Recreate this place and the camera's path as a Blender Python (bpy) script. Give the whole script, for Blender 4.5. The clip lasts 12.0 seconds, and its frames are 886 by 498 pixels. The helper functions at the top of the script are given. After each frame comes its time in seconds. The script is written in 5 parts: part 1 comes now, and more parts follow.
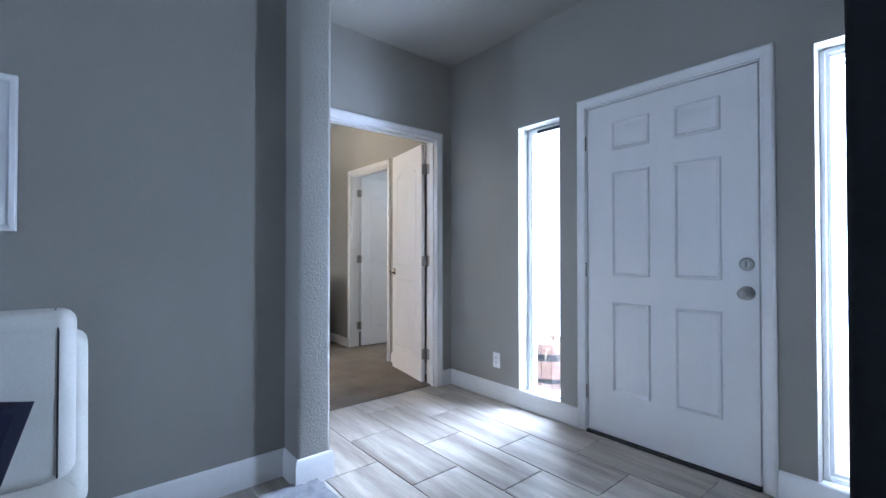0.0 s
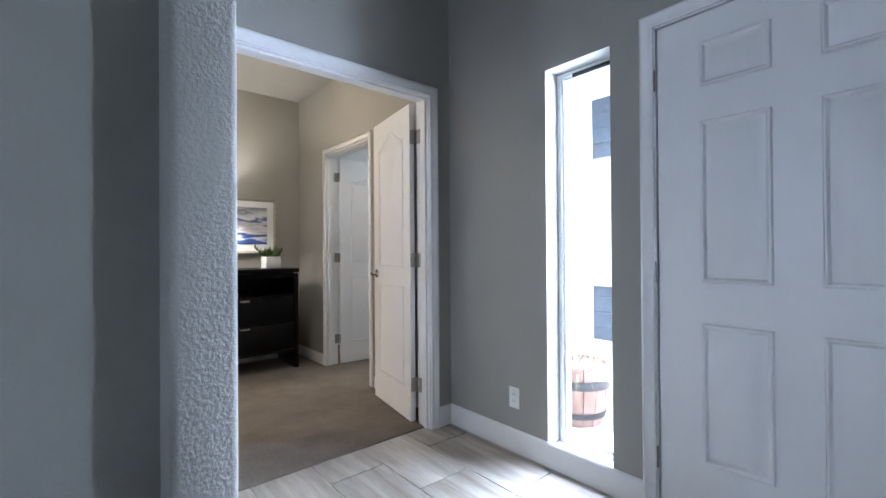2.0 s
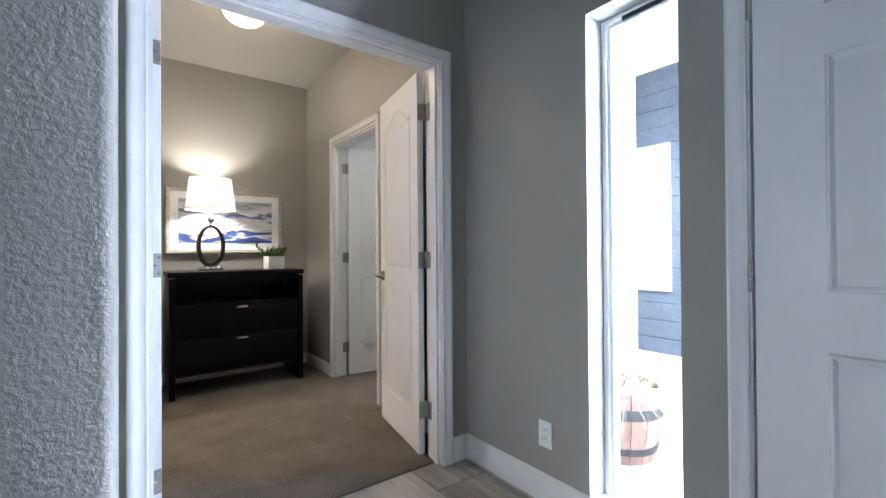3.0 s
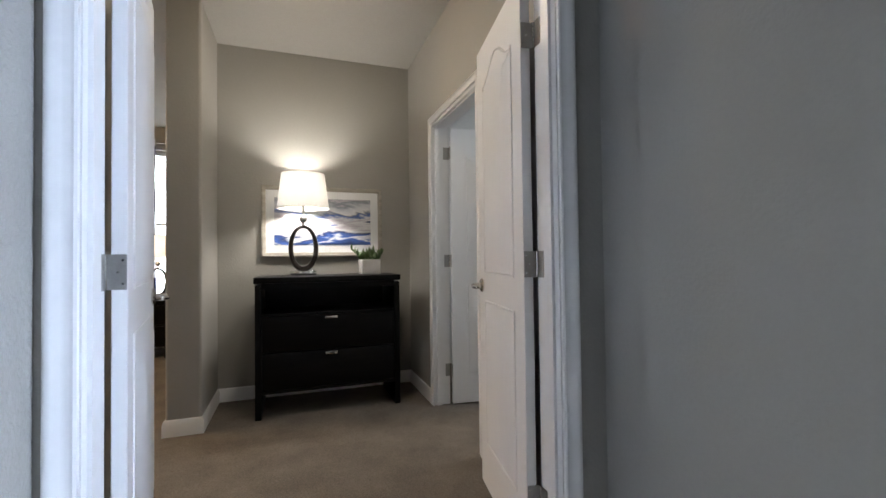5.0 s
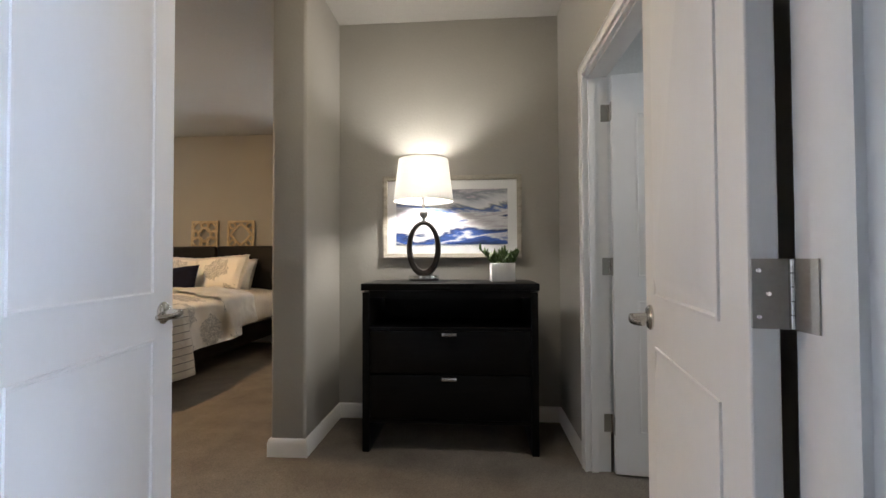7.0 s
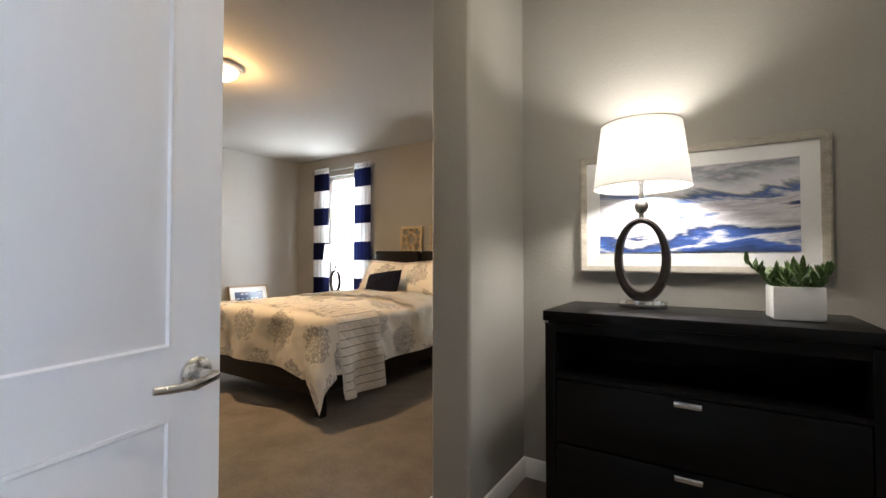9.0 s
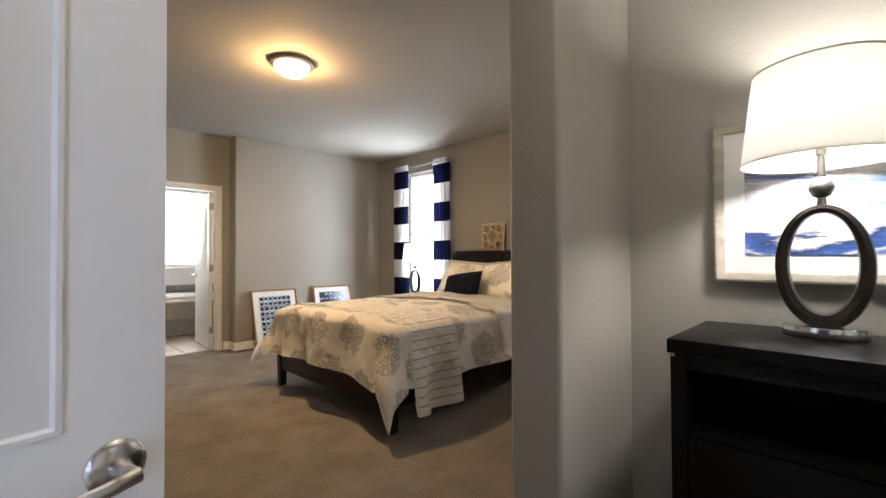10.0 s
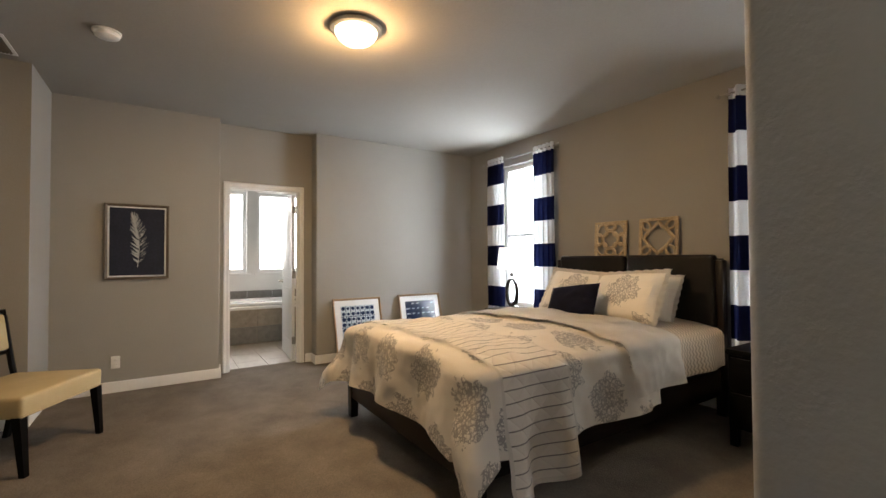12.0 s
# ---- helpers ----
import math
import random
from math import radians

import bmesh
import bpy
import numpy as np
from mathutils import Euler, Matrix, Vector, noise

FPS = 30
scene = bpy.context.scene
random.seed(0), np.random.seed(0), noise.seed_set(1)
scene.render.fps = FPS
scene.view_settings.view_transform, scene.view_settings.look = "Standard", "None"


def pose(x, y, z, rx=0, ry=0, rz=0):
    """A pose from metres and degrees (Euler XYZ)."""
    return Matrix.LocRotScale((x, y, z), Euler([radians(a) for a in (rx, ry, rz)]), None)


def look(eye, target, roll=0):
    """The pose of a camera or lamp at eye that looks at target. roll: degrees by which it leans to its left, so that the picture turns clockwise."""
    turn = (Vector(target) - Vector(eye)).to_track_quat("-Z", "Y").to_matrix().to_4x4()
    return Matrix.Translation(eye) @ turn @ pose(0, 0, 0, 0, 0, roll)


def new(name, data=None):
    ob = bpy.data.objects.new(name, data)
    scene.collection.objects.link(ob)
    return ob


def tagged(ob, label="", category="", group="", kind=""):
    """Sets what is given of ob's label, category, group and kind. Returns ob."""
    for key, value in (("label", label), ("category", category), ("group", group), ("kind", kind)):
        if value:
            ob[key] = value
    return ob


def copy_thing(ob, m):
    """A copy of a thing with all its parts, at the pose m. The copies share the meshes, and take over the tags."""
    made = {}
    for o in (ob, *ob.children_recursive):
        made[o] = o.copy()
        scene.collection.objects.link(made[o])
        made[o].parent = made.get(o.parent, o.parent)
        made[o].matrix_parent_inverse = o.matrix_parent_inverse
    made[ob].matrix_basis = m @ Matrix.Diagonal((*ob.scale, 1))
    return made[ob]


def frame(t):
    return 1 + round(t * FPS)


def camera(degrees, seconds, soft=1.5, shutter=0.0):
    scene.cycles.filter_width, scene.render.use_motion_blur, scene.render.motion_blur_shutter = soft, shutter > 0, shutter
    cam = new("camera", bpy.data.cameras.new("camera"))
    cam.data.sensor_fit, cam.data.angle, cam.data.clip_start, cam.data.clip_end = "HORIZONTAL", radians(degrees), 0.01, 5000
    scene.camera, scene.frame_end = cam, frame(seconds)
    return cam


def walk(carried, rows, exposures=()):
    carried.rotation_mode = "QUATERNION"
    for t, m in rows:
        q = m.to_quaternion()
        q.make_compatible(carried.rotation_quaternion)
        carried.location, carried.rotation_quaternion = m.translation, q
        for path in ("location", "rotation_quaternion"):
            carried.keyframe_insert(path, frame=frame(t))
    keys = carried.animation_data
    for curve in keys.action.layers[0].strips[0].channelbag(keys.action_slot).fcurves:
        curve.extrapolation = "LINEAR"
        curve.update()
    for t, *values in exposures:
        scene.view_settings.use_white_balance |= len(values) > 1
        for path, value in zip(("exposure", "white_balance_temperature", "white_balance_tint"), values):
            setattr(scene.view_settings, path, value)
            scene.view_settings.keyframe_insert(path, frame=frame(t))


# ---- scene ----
EXPOSURES = [
    (0.0, 0.40, 5850, 10), (1.0, 0.38, 5950, 10), (2.0, 0.34, 6300, 10), (3.0, 0.30, 6500, 10), (5.0, 0.0, 6500, 10), (6.5, 0.0, 6500, 10),
    (8.5, 0.12, 6500, 10), (9.5, 0.08, 6500, 10), (10.5, -0.12, 6500, 10), (12.0, -0.26, 6500, 10),
]
cam = camera(92.0, 12.0)
PATH = [
    (0, (0.34, 0.223, 1.117), (1.631, 1.751, 1.141), 0.0),
    (0.5, (0.473, 0.402, 1.11), (1.77, 1.923, 1.141), 0.0),
    (1, (0.625, 0.581, 1.114), (1.928, 2.098, 1.136), -0.2),
    (1.5, (0.78, 0.785, 1.11), (2.086, 2.299, 1.138), -0.1),
    (2, (0.954, 0.933, 1.114), (2.253, 2.454, 1.124), -0.4),
    (2.5, (1.164, 1.098, 1.114), (2.437, 2.641, 1.121), -0.3),
    (3, (1.319, 1.248, 1.098), (2.515, 2.851, 1.113), -0.4),
    (5, (1.833, 1.865, 1.084), (2.493, 3.753, 1.122), -0.7),
    (5.5, (1.964, 2.052, 1.095), (2.441, 3.993, 1.133), -0.6),
    (6, (2.098, 2.225, 1.104), (2.388, 4.204, 1.137), -0.8),
    (6.5, (2.189, 2.392, 1.103), (2.28, 4.389, 1.142), -0.5),
    (8.5, (2.251, 3.165, 1.142), (1.361, 4.955, 1.192), -0.1),
    (9, (2.167, 3.318, 1.168), (1.093, 5.004, 1.212), -0.0),
    (9.5, (2.076, 3.485, 1.175), (0.852, 5.066, 1.217), -0.1),
    (10, (1.971, 3.658, 1.199), (0.585, 5.098, 1.231), -0.3),
    (10.5, (1.837, 3.807, 1.211), (0.35, 5.145, 1.238), -0.3),
    (11, (1.7, 3.964, 1.23), (0.138, 5.213, 1.255), -0.3),
    (11.5, (1.526, 4.122, 1.238), (-0.097, 5.291, 1.271), -0.3),
    (12, (1.354, 4.245, 1.254), (-0.323, 5.335, 1.295), -0.3),
]
walk(cam, [(t, look(eye, target, roll)) for t, eye, target, roll in PATH], exposures=EXPOSURES)

# ---- world and large lights ----
world = bpy.data.worlds.new("sky")
scene.world = world
world.use_nodes = True
wn = world.node_tree.nodes
sky = wn.new("ShaderNodeTexSky")
sky.sky_type, sky.sun_disc = "NISHITA", False
sky.sun_elevation, sky.sun_rotation = radians(50), radians(70)
wn["Background"].inputs["Strength"].default_value = 0.15
world.node_tree.links.new(sky.outputs["Color"], wn["Background"].inputs["Color"])


def sun_lamp(elevation, azimuth, strength):
    data = bpy.data.lights.new("sun", "SUN")
    data.energy, data.angle, data.color = strength, radians(0.5), (1.0, 0.95, 0.88)
    ob = new("sun", data)
    a, e = radians(azimuth), radians(elevation)
    way = Vector((math.sin(a) * math.cos(e), math.cos(a) * math.cos(e), math.sin(e)))
    ob.matrix_world = look(way * 20, (0, 0, 0))


def area_lamp(name, eye, target, wide, high, watts, color):
    data = bpy.data.lights.new(name, "AREA")
    data.shape, data.size, data.size_y, data.energy, data.color = "RECTANGLE", wide, high, watts, color
    new(name, data).matrix_world = look(eye, target)


def bulb(name, place, watts, color, radius=0.04):
    data = bpy.data.lights.new(name, "POINT")
    data.energy, data.color, data.shadow_soft_size = watts, color, radius
    new(name, data).location = place


def dome_lamp(name, place, watts, color):
    data = bpy.data.lights.new(name, "AREA")
    data.shape, data.size, data.energy, data.color = "DISK", 0.22, watts, color
    new(name, data).location = place


SKYBLUE, DAY, TUNG = (0.61, 0.745, 1.0), (0.86, 0.93, 1.0), (1.0, 0.585, 0.235)
sun_lamp(50, 70, 5.0)
# the sky's light over the porch and in the window openings
area_lamp("porch_sky", (5.1, 1.2, 3.2), (3.7, 2.0, 0.2), 3.5, 1.6, 700, DAY)
area_lamp("porch_day", (3.95, 1.50, 1.30), (2.9, 1.72, 1.25), 1.1, 1.9, 350, SKYBLUE)
area_lamp("sidelight_day", (3.50, 2.0925, 2.68), (1.6, 2.2, 0.4), 0.36, 0.6, 460, SKYBLUE)
area_lamp("sidelight_day", (3.01, 0.4225, 1.27), (0, 0.4225, 1.27), 0.35, 1.5, 62, SKYBLUE)
# fill lamps added in two made-up living room windows, out of view
area_lamp("living_fill", (-4.06, 2.06, 1.5), (0, 2.06, 1.5), 0.5, 1.5, 34, SKYBLUE)
area_lamp("living_fill", (-4.06, -0.9, 1.5), (0, -0.9, 1.5), 1.0, 1.5, 15, SKYBLUE)
area_lamp("bedroom_window_day", (-2.63, 8.205, 1.55), (-2.63, 4, 1.55), 0.86, 1.84, 112, DAY)
area_lamp("bedroom_window_day", (0.28, 8.205, 1.55), (0.28, 4, 1.55), 0.86, 1.84, 52, DAY)
area_lamp("bath_window_day", (-6.60, 5.036, 1.705), (-4, 5.036, 1.705), 0.72, 1.37, 42, (1.0, 0.97, 0.93))
area_lamp("bath_window_day", (-6.60, 5.984, 1.705), (-4, 5.984, 1.705), 0.84, 1.37, 46, (1.0, 0.97, 0.93))
# unseen fill lamp added to brighten the closet
area_lamp("closet_fill", (4.0, 4.2, 2.70), (4.0, 4.2, 0), 0.5, 0.5, 15, DAY)
# bulbs of the lamps
bulb("dresser_bulb", (1.905, 5.29, 1.60), 34, (1.0, 0.94, 0.86), 0.06)
bulb("bedside_bulb", (-2.53, 7.76, 1.22), 9, (1.0, 0.88, 0.70))
bulb("bedside_bulb", (0.36, 7.60, 1.22), 5, (1.0, 0.70, 0.36))
bulb("bedroom_ceiling_bulb", (-1.25, 5.275, 2.635), 40, TUNG, 0.06)
bulb("nook_ceiling_bulb", (1.97, 4.33, 2.65), 6, (1.0, 0.80, 0.55), 0.04)
# what the frosted domes throw down
dome_lamp("bedroom_dome_light", (-1.25, 5.275, 2.712), 52, (1.0, 0.68, 0.37))
dome_lamp("nook_dome_light", (1.97, 4.33, 2.712), 8, (1.0, 0.90, 0.74))

# ---- materials ----


def shader(name):
    m = bpy.data.materials.new(name)
    m.use_nodes = True
    return m, m.node_tree.nodes, m.node_tree.links, m.node_tree.nodes["Principled BSDF"]


def ramp(nodes, stops):
    r = nodes.new("ShaderNodeValToRGB")
    while len(r.color_ramp.elements) < len(stops):
        r.color_ramp.elements.new(1.0)
    for el, (p, c) in zip(r.color_ramp.elements, stops):
        el.position, el.color = p, (*c, 1)
    return r


def noise_node(nodes, links, source, scale, detail=4, rough=0.6):
    n = nodes.new("ShaderNodeTexNoise")
    n.inputs["Scale"].default_value, n.inputs["Detail"].default_value, n.inputs["Roughness"].default_value = scale, detail, rough
    links.new(source, n.inputs["Vector"])
    return n


def surface(name, a, b, rough=0.6, metal=0.0, scale=3.0, grain=60.0, bump=0.1, depth=0.004, stretch=(1, 1, 1), spread=0.08, per_piece=0.0, gloss=0.5):
    """Two-scale surface: slow change from colour a to b, fine grain in relief."""
    m, nodes, links, p = shader(name)
    tc, mp = nodes.new("ShaderNodeTexCoord"), nodes.new("ShaderNodeMapping")
    mp.inputs["Scale"].default_value = stretch
    links.new(tc.outputs["Object"], mp.inputs["Vector"])
    v = mp.outputs["Vector"]
    if per_piece:
        info, add = nodes.new("ShaderNodeObjectInfo"), nodes.new("ShaderNodeVectorMath")
        sc = nodes.new("ShaderNodeMath")
        sc.operation, sc.inputs[1].default_value = "MULTIPLY", 40.0
        links.new(info.outputs["Random"], sc.inputs[0])
        links.new(v, add.inputs[0])
        links.new(sc.outputs[0], add.inputs[1])
        v = add.outputs[0]
    n1, n2 = noise_node(nodes, links, v, scale), noise_node(nodes, links, v, grain, 3)
    r = ramp(nodes, [(0.3, a), (0.7, b)])
    links.new(n1.outputs["Fac"], r.inputs["Fac"])
    mix = nodes.new("ShaderNodeMix")
    mix.data_type, mix.blend_type = "RGBA", "MULTIPLY"
    g = ramp(nodes, [(0.25, (1 - spread * 2,) * 3), (0.75, (1, 1, 1))])
    links.new(n2.outputs["Fac"], g.inputs["Fac"])
    mix.inputs["Factor"].default_value = 1.0
    links.new(r.outputs["Color"], mix.inputs["A"])
    links.new(g.outputs["Color"], mix.inputs["B"])
    out = mix.outputs["Result"]
    if per_piece:
        hsv, ma = nodes.new("ShaderNodeHueSaturation"), nodes.new("ShaderNodeMath")
        ma.operation, ma.inputs[1].default_value, ma.inputs[2].default_value = "MULTIPLY_ADD", per_piece, 1 - per_piece / 2
        links.new(info.outputs["Random"], ma.inputs[0])
        links.new(ma.outputs[0], hsv.inputs["Value"])
        links.new(out, hsv.inputs["Color"])
        out = hsv.outputs["Color"]
    links.new(out, p.inputs["Base Color"])
    rr = nodes.new("ShaderNodeMapRange")
    rr.inputs["To Min"].default_value, rr.inputs["To Max"].default_value = max(rough - 0.07, 0.03), min(rough + 0.07, 1)
    links.new(n1.outputs["Fac"], rr.inputs["Value"])
    links.new(rr.outputs["Result"], p.inputs["Roughness"])
    p.inputs["Metallic"].default_value = metal
    p.inputs["Specular IOR Level"].default_value = gloss
    if bump:
        bp = nodes.new("ShaderNodeBump")
        bp.inputs["Strength"].default_value, bp.inputs["Distance"].default_value = bump, depth
        links.new(n2.outputs["Fac"], bp.inputs["Height"])
        links.new(bp.outputs["Normal"], p.inputs["Normal"])
    return m


def grey(v):
    return (v, v, v)


WALL = surface("greige wall paint", (0.305, 0.293, 0.268), (0.335, 0.322, 0.296), 0.6, scale=0.8, grain=75, bump=0.35, depth=0.004, spread=0.02, gloss=0.35)
WALLTEX = surface("greige paint on heavy texture", (0.305, 0.293, 0.268), (0.335, 0.322, 0.296), 0.6, scale=0.8, grain=78, bump=0.65, depth=0.007, spread=0.03, gloss=0.35)
CEIL = surface("ceiling paint", (0.345, 0.330, 0.302), (0.375, 0.360, 0.331), 0.8, scale=0.7, grain=70, bump=0.3, depth=0.004, spread=0.03, gloss=0.2)
TRIM = surface("white trim paint", (0.755, 0.75, 0.745), (0.81, 0.805, 0.80), 0.35, scale=2, grain=30, bump=0.05, depth=0.001, spread=0.02)
DOORW = surface("white door paint", (0.735, 0.73, 0.725), (0.79, 0.785, 0.78), 0.38, scale=1.5, grain=50, bump=0.03, depth=0.0006, stretch=(1, 1, 0.3), spread=0.01)
CARPET = surface("taupe carpet", (0.195, 0.169, 0.142), (0.285, 0.249, 0.210), 0.95, scale=3.5, grain=170, bump=0.9, depth=0.01, spread=0.25, gloss=0.1)
RUG = surface("grey shag rug", (0.36, 0.36, 0.38), (0.52, 0.52, 0.54), 0.95, scale=20, grain=300, bump=0.9, depth=0.01, spread=0.3, gloss=0.1)
TILE = surface("wood-look porcelain", (0.235, 0.197, 0.160), (0.58, 0.535, 0.475), 0.34, scale=2.4, grain=22, bump=0.05, depth=0.001, stretch=(4.5, 0.45, 1), spread=0.12, per_piece=0.16)
GROUT = surface("light grout", (0.60, 0.58, 0.55), (0.70, 0.68, 0.64), 0.9, scale=6, grain=200, bump=0.3, spread=0.1)
BLACKWOOD = surface("espresso wood", (0.003, 0.003, 0.0035), (0.007, 0.0065, 0.0065), 0.33, gloss=0.12, scale=6, grain=40, bump=0.12, depth=0.001, stretch=(0.4, 4, 4), spread=0.15)
BEDWOOD = surface("dark brown bed wood", (0.008, 0.0055, 0.0045), (0.016, 0.010, 0.008), 0.34, gloss=0.2, scale=6, grain=40, bump=0.1, depth=0.001, stretch=(0.4, 4, 4), spread=0.15)
HEADL = surface("black-brown leather", (0.006, 0.005, 0.0045), (0.012, 0.009, 0.008), 0.46, gloss=0.22, scale=5, grain=140, bump=0.4, depth=0.002, spread=0.15)
NICKEL = surface("brushed nickel", (0.34, 0.33, 0.31), (0.43, 0.42, 0.395), 0.44, 1.0, scale=10, grain=150, bump=0.05, depth=0.0005, spread=0.05)
PULL = surface("satin nickel", (0.62, 0.60, 0.57), (0.72, 0.70, 0.67), 0.24, 1.0, scale=10, grain=150, bump=0.05, depth=0.0005, spread=0.05)
CHROME = surface("polished steel", (0.75, 0.75, 0.75), (0.82, 0.82, 0.82), 0.12, 1.0, scale=8, grain=90, bump=0.02, depth=0.0005, spread=0.02)
BRONZE = surface("dark bronze lamp body", (0.022, 0.016, 0.013), (0.045, 0.034, 0.027), 0.38, 0.3, scale=14, grain=120, bump=0.15, depth=0.001, spread=0.2)
LEATHW = surface("white leather", (0.66, 0.65, 0.60), (0.74, 0.73, 0.68), 0.4, scale=4, grain=170, bump=0.35, depth=0.0015, spread=0.06)
NAVY = surface("navy cloth", (0.005, 0.006, 0.016), (0.010, 0.012, 0.030), 0.9, scale=9, grain=400, bump=0.5, depth=0.002, spread=0.25, gloss=0.2)
CREAM = surface("cream upholstery", (0.50, 0.40, 0.22), (0.58, 0.47, 0.27), 0.7, scale=4, grain=380, bump=0.4, depth=0.001, spread=0.1, gloss=0.3)
LINEN = surface("white linen", (0.84, 0.80, 0.73), (0.90, 0.86, 0.79), 0.9, scale=5, grain=420, bump=0.5, depth=0.001, spread=0.08, gloss=0.2)
OUTLETM = surface("outlet plastic", (0.78, 0.78, 0.77), (0.82, 0.82, 0.81), 0.3, scale=5, grain=40, bump=0, spread=0.01)
DARKSLOT = surface("dark slot", (0.01, 0.01, 0.01), (0.02, 0.02, 0.02), 0.7, spread=0.1)
# near-black base colour carries the shade on the unlit wall end
SHADEDEND = surface("near-black for the shaded wall end", (0.012, 0.013, 0.015), (0.02, 0.021, 0.023), 0.8, scale=2, grain=90, bump=0.3, spread=0.1, gloss=0.1)
DRIFT = surface("weathered silver wood", (0.32, 0.29, 0.24), (0.48, 0.44, 0.38), 0.55, scale=5, grain=60, bump=0.25, depth=0.002, stretch=(1, 6, 6), spread=0.18)
DARKFRAME = surface("dark bronze frame", (0.10, 0.075, 0.05), (0.18, 0.14, 0.10), 0.45, scale=6, grain=70, bump=0.2, depth=0.001, spread=0.15)
OAK = surface("oak frame", (0.30, 0.19, 0.10), (0.42, 0.28, 0.16), 0.5, scale=6, grain=70, bump=0.2, depth=0.001, spread=0.15)
MATB = surface("mat board", (0.70, 0.71, 0.72), (0.76, 0.77, 0.78), 0.8, scale=3, grain=200, bump=0.05, spread=0.02)
FRETW = surface("whitewashed carved wood", (0.50, 0.38, 0.23), (0.66, 0.53, 0.36), 0.7, scale=12, grain=90, bump=0.35, depth=0.002, spread=0.25)
NAVYPAPER = surface("indigo paper", (0.008, 0.012, 0.03), (0.02, 0.026, 0.055), 0.8, scale=6, grain=60, bump=0.05, spread=0.25)
PALEINK = surface("pale print ink", (0.56, 0.58, 0.56), (0.70, 0.72, 0.70), 0.8, scale=30, grain=150, bump=0, spread=0.15)
TERRA = surface("barrel staves", (0.20, 0.11, 0.085), (0.34, 0.21, 0.165), 0.75, scale=9, grain=60, bump=0.4, stretch=(4, 4, 0.6), spread=0.2, per_piece=0.3)
IRON = surface("iron band", (0.03, 0.03, 0.035), (0.06, 0.06, 0.065), 0.6, 0.6, scale=12, grain=80, bump=0.2, spread=0.2)
STRAW = surface("dry grass", (0.42, 0.34, 0.20), (0.60, 0.52, 0.36), 0.9, scale=40, grain=90, bump=0, spread=0.2)
LEAF = surface("succulent leaf", (0.05, 0.11, 0.025), (0.15, 0.24, 0.07), 0.5, scale=30, grain=120, bump=0.1, spread=0.2)
CERAM = surface("white glazed ceramic", (0.74, 0.74, 0.73), (0.80, 0.80, 0.79), 0.2, scale=6, grain=40, bump=0.02, spread=0.02)
SOIL = surface("potting soil", (0.02, 0.015, 0.01), (0.05, 0.04, 0.03), 0.95, scale=60, grain=200, bump=0.8, spread=0.3)
DECK = surface("pale deck boards", (0.52, 0.47, 0.42), (0.66, 0.61, 0.55), 0.8, scale=4, grain=50, bump=0.3, stretch=(0.6, 6, 1), spread=0.15, per_piece=0.1)
STUCCO = surface("white stucco", (0.72, 0.72, 0.71), (0.80, 0.80, 0.79), 0.9, scale=2, grain=60, bump=0.4, spread=0.04)
SLATE = surface("blue-grey siding", (0.20, 0.25, 0.34), (0.28, 0.34, 0.44), 0.7, scale=1.5, grain=30, bump=0.2, spread=0.15)
GROUND = surface("pale gravel ground", (0.34, 0.32, 0.29), (0.46, 0.44, 0.40), 0.95, scale=1.2, grain=50, bump=0.5, spread=0.2)
BATHTILE = surface("grey bath tile", (0.30, 0.26, 0.215), (0.41, 0.365, 0.305), 0.35, scale=3, grain=20, bump=0.05, stretch=(1, 4, 4), spread=0.12, per_piece=0.12)
BATHGREY = surface("dark grey bath tile", (0.20, 0.195, 0.19), (0.28, 0.27, 0.26), 0.35, scale=3, grain=20, bump=0.05, stretch=(1, 4, 4), spread=0.12, per_piece=0.12)
TUBW = surface("white acrylic tub", (0.80, 0.80, 0.80), (0.84, 0.84, 0.84), 0.12, scale=3, grain=30, bump=0, spread=0.01)
VINYL = surface("white vinyl frame", (0.78, 0.79, 0.80), (0.82, 0.83, 0.84), 0.3, scale=3, grain=30, bump=0, spread=0.01)


def glass(name, rough=0.0):
    m, nodes, links, p = shader(name)
    p.inputs["Base Color"].default_value = (0.96, 0.98, 0.98, 1)
    p.inputs["Transmission Weight"].default_value, p.inputs["Roughness"].default_value, p.inputs["IOR"].default_value = 1.0, rough, 1.45
    return m


def glow(name, color, strength, base=(0.8, 0.78, 0.72)):
    m, nodes, links, p = shader(name)
    p.inputs["Base Color"].default_value = (*base, 1)
    p.inputs["Emission Color"].default_value = (*color, 1)
    p.inputs["Emission Strength"].default_value = strength
    p.inputs["Roughness"].default_value = 0.35
    return m


